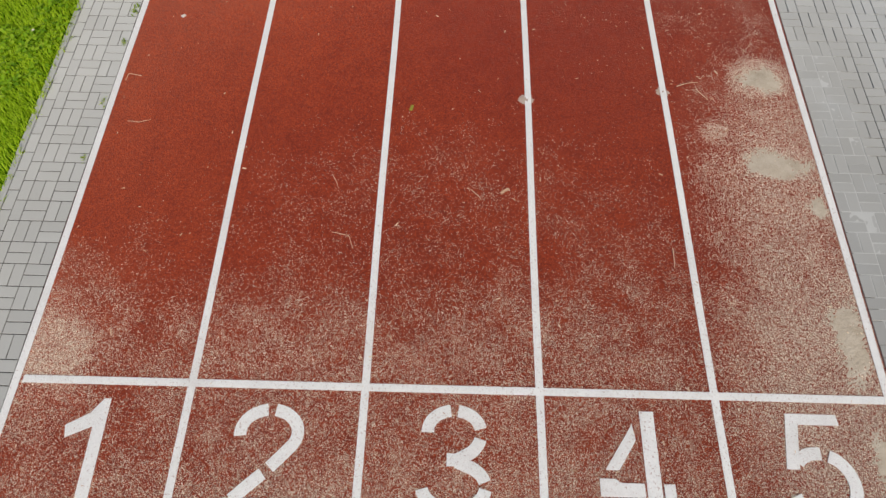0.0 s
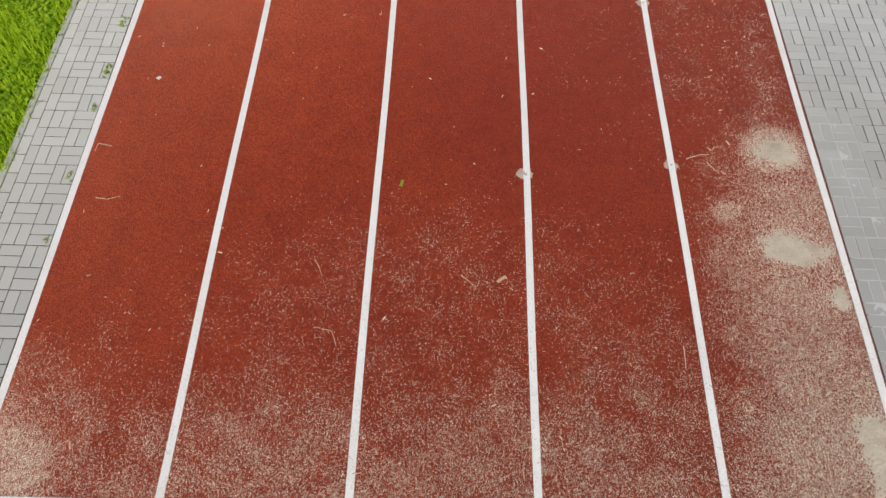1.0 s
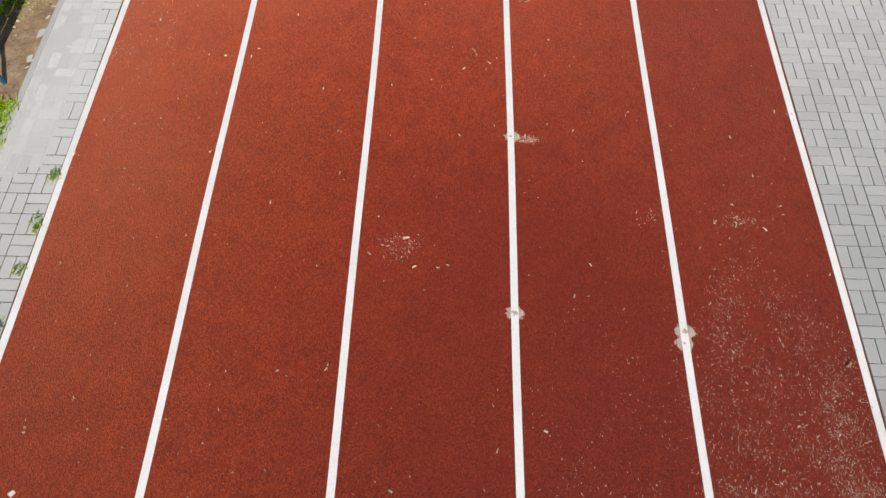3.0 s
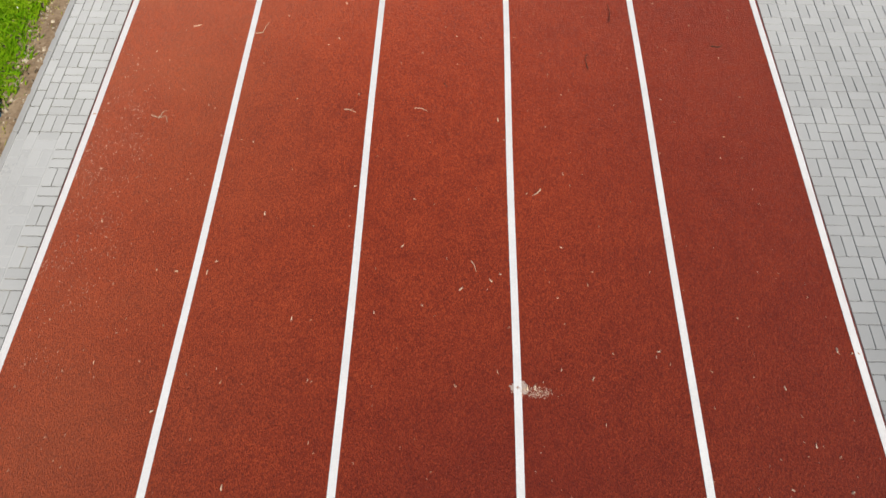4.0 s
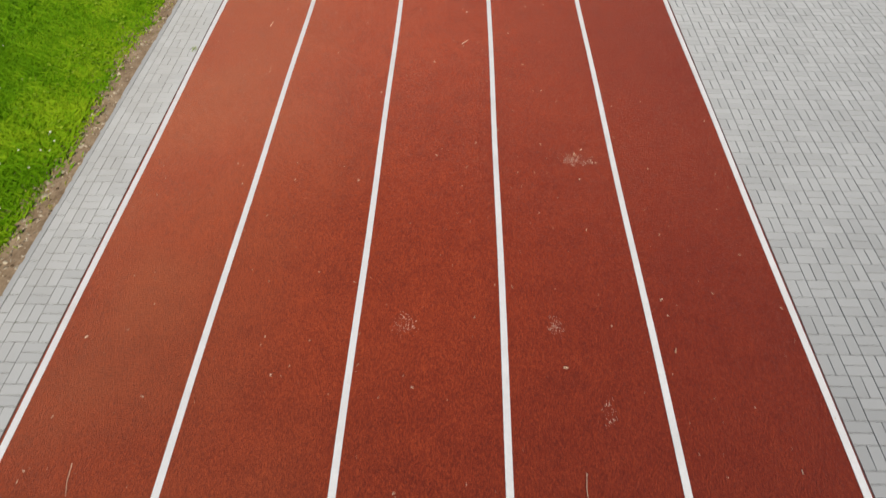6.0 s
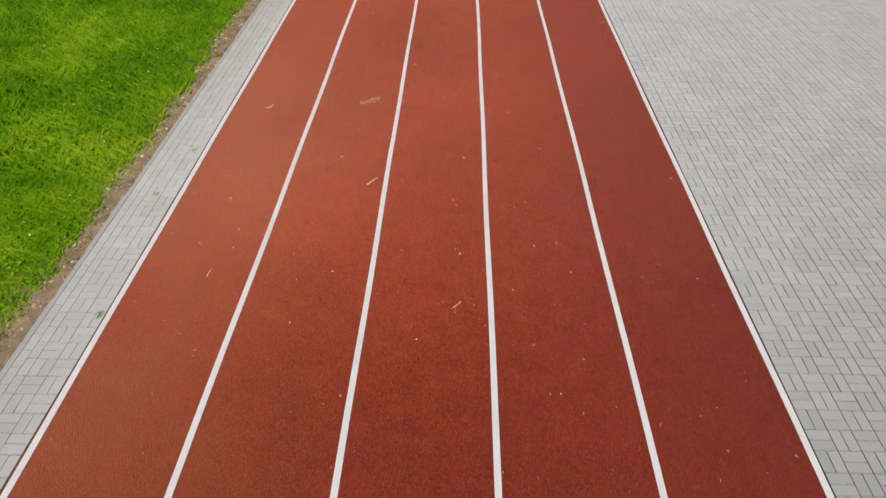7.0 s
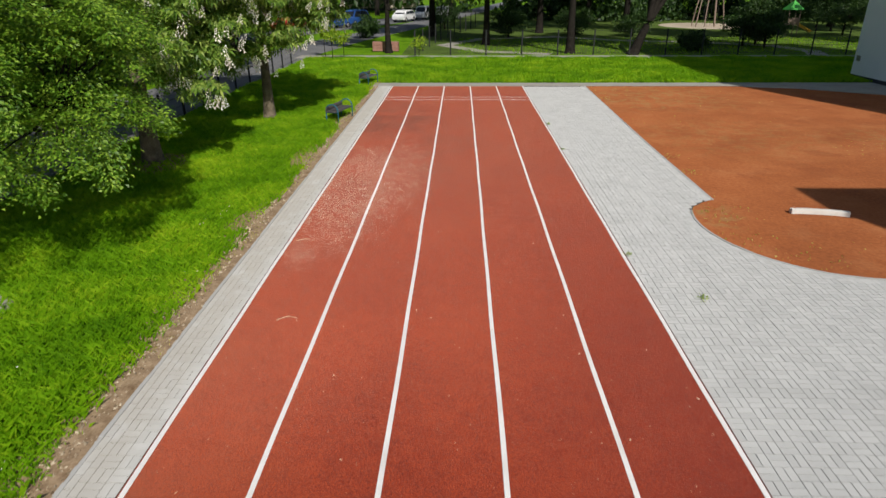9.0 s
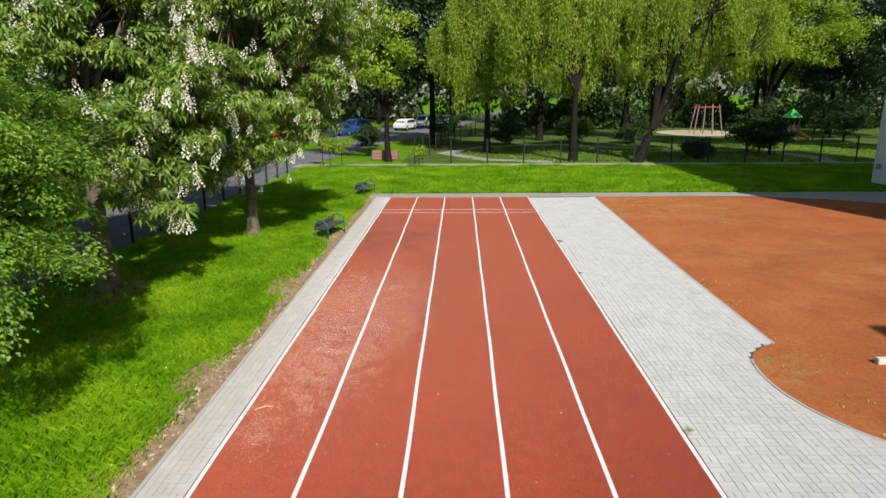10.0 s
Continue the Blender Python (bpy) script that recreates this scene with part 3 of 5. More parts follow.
def in_clay(x, y, grow=0.0):
    """Whether a place lies within the clay's outline (or that near to it)."""
    if grow and any((x - a) ** 2 + (y - b) ** 2 < grow * grow for a, b in RING) or (grow > 0 and 32.5 < y < 49.4 and abs(x - 5.97) < grow):
        return grow > 0
    inside, (px, py) = False, CLAY_EDGE[-1]
    for qx, qy in CLAY_EDGE:
        if (py > y) != (qy > y) and x < (qx - px) * (y - py) / (qy - py) + px:
            inside = not inside
        px, py = qx, qy
    return inside


pavement_right = part("pavement_right", polygon([(HALF + 0.06, -2.3), (12.4, -2.3), (12.4, 34.2), (16.1, 39.3), (16.1, 49.5), (HALF + 0.06, 49.5)], -0.10, -0.0172), M_JOINT, None, "sandy bedding of the grey block paving beside the track")
tagged(pavement_right, "grey concrete block paving in basket weave", "pavement", "", "structure")
yard = part("school_yard", polygon([(HALF + 0.06, -40), (40, -40), (40, 44.0), (20.4, 44.8), (12.45, 34.1), (12.45, -2.35), (HALF + 0.06, -2.35)], -0.12, -0.0135), M_CONCRETE, None, "plain concrete yard behind the block paving")
tagged(yard, "", "pavement", "", "structure")
pavement_left = part("pavement_left", polygon([(-3.80, -6), (-HALF - 0.06, -6), (-HALF - 0.06, 50.0), (-3.80, 50.0)], -0.10, -0.0172), M_JOINT, None)
tagged(pavement_left, "narrow grey block path between track and grass", "pavement", "", "structure")

# ---- clay throwing sector with its kerb ----
clay = part("throwing_sector", polygon(CLAY_EDGE, -0.10, -0.012), M_CLAY, None, "orange-brown clay throwing sector with a rounded throwing area")
tagged(clay, "", "sports ground", "", "structure")
haunch = part("kerb_haunch", ribbon([(7.52 + (x - 7.52) * 1.03, 31.1 + (y - 31.1) * 1.03) for x, y in RING], 0.24, -0.10, 0.0872), M_KERB, None)
tagged(haunch, "concrete bed under the edging of the clay sector", "kerb", "", "structure")
haunch_line = part("kerb_haunch", ribbon([(5.84, 32.5), (5.85, 40), (6.05, 49.4)], 0.26, -0.10, 0.0872), M_KERB, None)
tagged(haunch_line, "concrete bed under the straight edging of the sector", "kerb", "", "structure")
kerb_sector = thing("sector_kerb", "thin grey concrete edging round the clay sector", "kerb", kind="structure")
for k, seg in enumerate([RING[i:i + 6] for i in range(0, 55, 5)] + [[(5.93 + 0.20 * max(0.0, (y - 38.0) / 11.0), y), (5.93 + 0.20 * max(0.0, (y - 37.0) / 11.0), y + 0.98)] for y in np.arange(32.6, 49.0, 1.0)]):
    pts = [seg[0], tuple((np.array(seg[0]) + np.array(seg[-1])) / 2), seg[-1]] if len(seg) == 2 else seg
    part("edging_slab", ribbon(pts, 0.045, -0.10, 0.094 + rng.uniform(-0.004, 0.006)), M_KERB, kerb_sector)

arcp = arc(7.78, 29.05, 2.75, 2.75, 101.5, 77.5, 13)
stop = part("stop_board", ribbon([(x, y - 0.16 * (x - 7.78) - 0.10) for x, y in arcp], 0.115, -0.012, 0.11), M_BOARD, None, "weathered white curved wooden stop board on clay")
tagged(stop, "", "stop board")
bv = stop.modifiers.new("edge", "BEVEL")
bv.width, bv.segments = 0.012, 2

# far cross strip behind track and clay
far_path = part("far_path", polygon([(-4.2, 49.45), (20.3, 49.45), (20.3, 50.45), (-4.2, 50.45)], -0.09, -0.004), M_CONCRETE, None, "narrow pale concrete path along the end of the track")
tagged(far_path, "", "path", "", "structure")
apron = part("wall_apron", polygon([(20.3, 45.1), (20.3, 49.4), (13.3, 49.4), (15.8, 48.7), (18.6, 47.0)], -0.08, -0.008), M_CONCRETE, None, "pale concrete apron at the foot of a white wall")
tagged(apron, "", "path", "", "structure")

# ---- roads and paths beyond the grass ----
road = part("road", ribbon([(-13.4, -60), (-13.0, 5), (-12.6, 25), (-12.6, 45), (-12.4, 62), (-10.4, 76), (-6.0, 95), (1.5, 130), (10, 175), (24, 250)], 4.2, -0.06, 0.03), M_ASPHALT, None, "grey asphalt lane curving away under the trees")
tagged(road, "", "road", "", "structure")
cross = part("cross_path", ribbon([(-11, 62.6), (0, 62.2), (12, 62.2), (26, 62.0), (40, 61.5)], 1.9, -0.06, 0.036), M_CONCRETE, None, "pale path running along the playground fence")
tagged(cross, "", "path", "", "structure")
loop_path = part("loop_path", ribbon([(24.5, 63.2), (25.4, 66), (24.5, 70), (20, 73), (14, 75), (9, 79), (2.0, 77), (-1.2, 71), (1.8, 66.0), (6.5, 64.2)], 1.3, -0.06, 0.030), M_CONCRETE, None, "curving pale gravel path in the playground")
tagged(loop_path, "", "path", "", "structure")
# ground sheet whose darker colour stands for tree shade
park = part("park_ground", polygon([(-4, 64.0), (60, 64.0), (70, 130), (-1, 130), (-4, 80)], -0.09, -0.042), M_SHADE, None, "thin grass under park trees, darkened for their shade")
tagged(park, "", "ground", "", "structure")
sandpit = part("play_sand", polygon([(x, y) for x, y in arc(27.8, 94.0, 4.8, 5.5, 0, 352, 40)], -0.08, -0.03), M_SAND, None, "pale sand surface under playground equipment")
tagged(sandpit, "", "sand area", "", "structure")
near_lot = part("car_park", ribbon([(-21, 76), (-16, 90), (-10, 105), (-2, 124)], 7.0, -0.06, 0.028), M_ASPHALT, None, "asphalt parking strip beside the lane")
tagged(near_lot, "", "car park", "", "structure")


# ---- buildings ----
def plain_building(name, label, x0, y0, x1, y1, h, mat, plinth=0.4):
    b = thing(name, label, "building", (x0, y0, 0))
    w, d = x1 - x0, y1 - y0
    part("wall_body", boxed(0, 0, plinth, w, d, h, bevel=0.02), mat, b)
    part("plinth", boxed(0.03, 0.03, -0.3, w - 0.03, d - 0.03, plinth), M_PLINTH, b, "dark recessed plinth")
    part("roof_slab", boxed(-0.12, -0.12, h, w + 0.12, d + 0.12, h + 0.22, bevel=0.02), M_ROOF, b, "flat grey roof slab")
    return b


hall = plain_building("school_building", "tall building with plain white plaster wall and dark plinth", 20.35, 31.4, 34.0, 52.4, 16.8, M_WALL, 0.16)
vent = part("wall_vent", boxed(-0.05, 20.45, 0.85, 0.0, 20.75, 1.1, bevel=0.01), M_RIM, hall, "small grey wall vent")
# slab out of view, added only to throw the shadow across the clay
plain_building("shadow_slab", "unseen wall slab added to cast the shadow on the clay", 12.5, 21.0, 19.0, 22.6, 9.5, M_WALL, 0.42)
plain_building("far_house", "beige plastered house half hidden behind trees", 54.6, 112, 70, 122, 8.0, M_BEIGE)
plain_building("far_house", "long beige house behind parked cars", -22, 140, -8, 150, 6.0, M_BEIGE)


# ---- benches with arched tube ends ----
def bench_parts(b, mat, length=1.25):
    for y in (0.0, length):
        pts = [(-0.23, y, -0.04), (-0.23, y, 0.42)] + [(-0.23 + 0.23 - 0.23 * math.cos(a), y, 0.42 + 0.23 * math.sin(a)) for a in np.linspace(0.15, math.pi - 0.15, 12)] + [(0.23, y, 0.42), (0.23, y, -0.04)]
        part("arched_leg", tubes("arched_leg", [(pts, 0.021)], mat, 10), mat, b, "painted steel tube arch")
        part("cross_bar", tubes("cross_bar", [([(-0.23, y, 0.36), (0.23, y, 0.36)], 0.016)], mat, 8), mat, b)
    for k in range(5):
        x = -0.19 + 0.095 * k
        part("slat", boxed(x - 0.04, -0.06, 0.38, x + 0.04, length + 0.06, 0.41, bevel=0.006), M_SLAT, b)
    for z in (0.46, 0.54):
        part("back_slat", boxed(-0.215, -0.06, z - 0.035, -0.185, length + 0.06, z + 0.035, bevel=0.006), M_SLAT, b)


bench = thing("bench", "low bench with blue arched tube ends and dark slats", "bench", (-4.42, 41.0, -0.03), -14, "benches beside the track")
bench_parts(bench, M_TEAL)
copy_thing(bench, pose(-4.55, 49.6, -0.03, 0, 0, -14))
bench_near = thing("bench", "bright blue arched tube bench at the grass edge", "bench", (-4.215, 7.06, -0.03), 0, "benches beside the track")
bench_parts(bench_near, M_BLUE, 1.89)


# ---- fences ----
def fence(label, pts, h=1.25, gap=2.4):
    f = thing("fence", label, "fence")
    pts = [np.array(p, float) for p in pts]
    for a, b in zip(pts, pts[1:]):
        n = max(1, round(np.linalg.norm(b - a) / gap))
        for i in range(n):
            p = a + (b - a) * i / n
            part("post", tubes("post", [([(p[0], p[1], -0.05), (p[0] + rng.uniform(-0.02, 0.02), p[1], h + rng.uniform(-0.02, 0.04))], 0.048)], M_POST, 8), M_POST, f)
        for z in (0.12, h * 0.38, h * 0.68, h - 0.08):
            part("wire", tubes("wire", [([(*a, z), (*((a + b) / 2), z - 0.01), (*b, z)], 0.006)], M_POST, 4), M_POST, f)
    return f


fence("dark steel post and wire fence round the playground", [(-3.0, 63.4), (24.0, 63.3), (40.0, 62.6)], 1.65)
fence("dark steel post and wire fence beside the lane", [(-10.2, 27.0), (-10.3, 46.0), (-10.4, 60.6)], 1.1, 2.0)
fence("dark steel fence along the lane behind the grass", [(-3.0, 63.4), (-1.6, 76), (2.4, 96)], 1.5, 3.0)


# ---- parked cars, far down the lane ----
def car(label, at, turn, paint, van=False):
    c = thing("car", label, "car", at, turn, "cars parked beside the lane")
    top = 1.75 if van else 1.45
    side = [(-2.1, 0.35), (-2.15, 0.75), (-1.95, 0.95), (-1.55, 1.0), (-1.0, top - 0.05), (-0.6, top), (0.9, top), (1.35, top - 0.08), (1.85, 0.98), (2.1, 0.85), (2.15, 0.4), (2.0, 0.3), (-1.9, 0.3)]
    bm = bmesh.new()
    f = bm.faces.new([bm.verts.new((x, -0.82, z)) for x, z in side])
    ext = bmesh.ops.extrude_face_region(bm, geom=[f])
    for v in ext["geom"]:
        if isinstance(v, bmesh.types.BMVert):
            v.co.y = 0.82
    for v in bm.verts:
        if v.co.z > 1.1:
            v.co.y *= 0.84
    bmesh.ops.bevel(bm, geom=bm.edges[:], offset=0.05, segments=2, affect="EDGES")
    part("body", bm, paint, c)
    for sy in (-1, 1):
        for x0, x1, t0, t1 in ((-1.35, -0.15, -0.9, -0.15), (-0.05, 1.55, -0.05, 1.15)):
            bm = bmesh.new()
            vs = [bm.verts.new(p) for p in ((x0, sy * 0.832, 1.02), (x1, sy * 0.832, 1.02), (t1, sy * 0.712, top - 0.12), (t0, sy * 0.712, top - 0.12))]
            f = bm.faces.new(vs)
            ext = bmesh.ops.extrude_face_region(bm, geom=[f])
            for v in ext["geom"]:
                if isinstance(v, bmesh.types.BMVert):
                    v.co.y -= sy * 0.03
            part("side_window", bm, M_GLASS, c)
        for x in (-1.3, 1.3):
            bm = bmesh.new()
            bmesh.ops.create_cone(bm, cap_ends=True, segments=18, radius1=0.31, radius2=0.31, depth=0.2, matrix=pose(x, sy * 0.76, 0.31, 90))
            w = part("wheel", bm, M_TYRE, c)
            bm = bmesh.new()
            bmesh.ops.create_cone(bm, cap_ends=True, segments=14, radius1=0.19, radius2=0.17, depth=0.03, matrix=pose(x, sy * 0.875, 0.31, 90))
            part("rim", bm, M_RIM, w)
    for x, zz, d in ((-1.30, 1.22, -1), (1.62, 1.2, 1)):
        bm = bmesh.new()
        xb, xt = (-1.53, -1.04) if d < 0 else (1.80, 1.40)
        vs = [bm.verts.new(p) for p in ((xb + d * 0.03, -0.68, 1.03), (xb + d * 0.03, 0.68, 1.03), (xt + d * 0.03, 0.6, top - 0.14), (xt + d * 0.03, -0.6, top - 0.14))]
        bm.faces.new(vs)
        ext = bmesh.ops.extrude_face_region(bm, geom=bm.faces[:])
        for v in ext["geom"]:
            if isinstance(v, bmesh.types.BMVert):
                v.co.x -= d * 0.03
        part("windscreen", bm, M_GLASS, c)


car("white hatchback parked beside the lane", (-7.2, 104, -0.03), 72, M_CARWHITE)
car("white estate car parked beside the lane", (-4.9, 110, -0.03), 72, M_CARWHITE, True)
car("white saloon car parked beside the lane", (-2.4, 117, -0.03), 72, M_CARWHITE)
car("dark blue car parked under the trees", (-14.0, 92, -0.03), 62, M_CARBLUE)
car("blue van parked under the trees", (-12.4, 97, -0.03), 62, M_CARBLUE, True)
car("red car parked under the trees", (-17.5, 86, -0.03), 62, M_CARRED)

# ---- playground ----
frame_thing = thing("climbing_frame", "red and pale wooden climbing frame on sand", "climbing frame", (27.8, 93, -0.03))
for x, y in ((-1.3, -1), (-0.5, -1), (0.4, -1), (1.3, -1), (-1.1, 1), (1.1, 1)):
    part("post", tubes("post", [([(x * 1.2, y, 0), (x * 0.85, y * 0.7, 3.2)], 0.07)], M_WOOD, 8), M_WOOD, frame_thing)
for y in (-0.7, 0.7):
    part("top_bar", tubes("top_bar", [([(-1.3, y, 2.9), (1.3, y, 2.9)], 0.05)], M_REDPAINT, 8), M_REDPAINT, frame_thing, "red top bar")
part("net", tubes("net", [([(x, -0.9, 0.2), (x * 0.9, -0.75, 2.8)], 0.02) for x in (-0.8, -0.4, 0, 0.4, 0.8)], M_POST, 5), M_POST, frame_thing)
tower = thing("slide_tower", "wooden play tower with green roof and yellow slide", "slide", (30.9, 80.6, -0.03))
for x in (-0.8, 0.8):
    for y in (-0.7, 0.7):
        part("post", tubes("post", [([(x, y, 0), (x, y, 3.1)], 0.07)], M_WOOD, 8), M_WOOD, tower)
part("platform", boxed(-0.9, -0.8, 1.25, 0.9, 0.8, 1.35), M_WOOD, tower)
part("side_panel", boxed(-0.85, -0.86, 1.35, 0.85, -0.8, 2.1), M_WOOD, tower)
bm = bmesh.new()
bmesh.ops.create_cone(bm, cap_ends=True, segments=4, radius1=1.6, radius2=0.05, depth=1.1, matrix=pose(0, 0, 3.6, 0, 0, 45))
part("roof", bm, M_GREENROOF, tower, "bright green pyramid roof")
bm = bmesh.new()
vs = [bm.verts.new(p) for p in ((0.85, -0.35, 1.35), (0.85, 0.35, 1.35), (3.0, 0.35, 0.35), (3.0, -0.35, 0.35))]
bm.faces.new(vs)
ext = bmesh.ops.extrude_face_region(bm, geom=bm.faces[:])
for v in ext["geom"]:
    if isinstance(v, bmesh.types.BMVert):
        v.co.z -= 0.09
part("slide_chute", bm, M_YELLOW, tower, "yellow slide chute")
for y in (-0.38, 0.38):
    part("slide_rail", tubes("slide_rail", [([(0.85, y, 1.5), (3.0, y, 0.5), (3.3, y, 0.42)], 0.05)], M_YELLOW, 8), M_YELLOW, tower)
tower.scale = (0.62, 0.62, 0.72)
crate = thing("timber_box", "low red-brown timber box beside a tree trunk", "box", (-6.3, 66.0, -0.03))
for k in range(3):
    part("board", boxed(0, 0, 0.03 + 0.22 * k, 1.9, 0.6, 0.23 + 0.22 * k, bevel=0.01), M_BRICKBOX, crate)
lamp = thing("street_lamp", "slim pale street lamp beside the lane", "street lamp", (-1.0, 118, -0.03))
part("pole", tubes("pole", [([(0, 0, 0), (0, 0, 5.0)], [0.08, 0.05])], M_RIM, 8), M_RIM, lamp)
part("lamp_head", boxed(-0.5, -0.1, 4.95, 0.1, 0.1, 5.08, bevel=0.02), M_RIM, lamp)


# ---- foliage helpers ----
def unit(v):
    return v / (np.linalg.norm(v, axis=-1, keepdims=True) + 1e-9)


def scatter_template(tv, tf, pos, axis, up, size):
    """Copies of a small template (x along axis, z along up) at each place, as one vertex and face array."""
    axis = unit(axis)
    side = unit(np.cross(up, axis))
    nrm = np.cross(axis, side)
    t = np.asarray(tv, float)
    v = pos[:, None] + size[:, None, None] * (t[None, :, 0:1] * axis[:, None] + t[None, :, 1:2] * side[:, None] + t[None, :, 2:3] * nrm[:, None])
    f = np.asarray(tf, int)[None] + (np.arange(len(pos)) * len(t))[:, None, None]
    return v.reshape(-1, 3), f.reshape(-1, np.asarray(tf).shape[1])


LEAF_V = [(0, 0, 0), (0.5, 0.28, 0.05), (1, 0, -0.05), (0.5, -0.28, 0.05)]
LEAF_F = [(0, 1, 2, 3)]


def palmate():
    v, f = [], []
    for k, a in enumerate(np.radians([-105, -62, -22, 22, 62, 105])):
        ln = 1.0 - 0.28 * abs(a) / 1.8
        c, s = math.cos(a), math.sin(a)
        w = 0.135 * ln
        pts = [(0.03, 0, 0), (0.62 * ln, w, -0.06), (1.05 * ln, 0, -0.55 * ln), (0.62 * ln, -w, -0.06)]
        o = len(v)
        v += [(c * x - s * y, s * x + c * y, z) for x, y, z in pts]
        f.append((o, o + 1, o + 2, o + 3))
    return v, f


def panicle():
    v, f = [], []
    r = np.random.default_rng(3)
    for i in range(17):
        h = i / 17
        a, rad = i * 2.4, 0.24 * (1 - h) ** 0.8 + 0.03
        c = np.array([h, rad * math.cos(a), rad * math.sin(a)])
        s = 0.088 * (1.15 - 0.6 * h)
        o = len(v)
        d = r.normal(size=(4, 3)) * 0.25
        q = np.array([(1, 0, -0.6), (-1, 0, -0.6), (0, 1, 0.6), (0, -1, 0.6)]) + d
        v += [tuple(c + s * p) for p in q]
        f += [(o, o + 1, o + 2), (o, o + 1, o + 3), (o, o + 2, o + 3), (o + 1, o + 2, o + 3)]
    return v, f


def crown_clumps(r, centre, radii, n, shell=0.55, low=-1.0):
    c = []
    while len(c) < n:
        d = unit(r.normal(size=3))
        if d[2] < low:
            continue
        k = shell + (1 - shell) * r.random() ** 0.7
        lump = 0.82 + 0.30 * noise.noise(Vector(d * 1.7) + Vector(centre) * 0.37)
        c.append(np.array(centre) + np.array(radii) * d * k * lump)
    return np.array(c)


def branch_lines(r, base, top, clumps, r0, limbs):
    """Trunk, limbs to groups of clumps, twigs to each clump."""
    base, top = np.array(base, float), np.array(top, float)
    k = np.linspace(0, 1, 8)[:, None]
    bend = r.normal(size=3) * np.array([0.05, 0.05, 0])
    trunk = base + (top - base) * k + bend * np.sin(k * math.pi)
    flare = 1 + 0.3 * np.exp(-k[:, 0] * 9)
    lines = [(trunk, r0 * flare * (1 - 0.45 * k[:, 0]))]
    idx = r.permutation(len(clumps))[:limbs]
    heads = clumps[idx] * 0.75 + top * 0.25
    for h in heads:
        s = top + (base - top) * r.uniform(0, 0.18)
        q = np.linspace(0, 1, 7)[:, None]
        lift = np.array([0, 0, 0.22 * np.linalg.norm(h - s)])
        lines.append((s + (h - s) * q + lift * np.sin(q * math.pi) + r.normal(size=(7, 3)) * 0.04, r0 * (0.5 - 0.38 * q[:, 0])))
    for c in clumps:
        h = heads[np.argmin(np.linalg.norm(heads - c, axis=1))]
        q = np.linspace(0, 1, 5)[:, None]
        lines.append((h + (c - h) * q + r.normal(size=(5, 3)) * 0.05, r0 * (0.14 - 0.11 * q[:, 0])))
    return lines


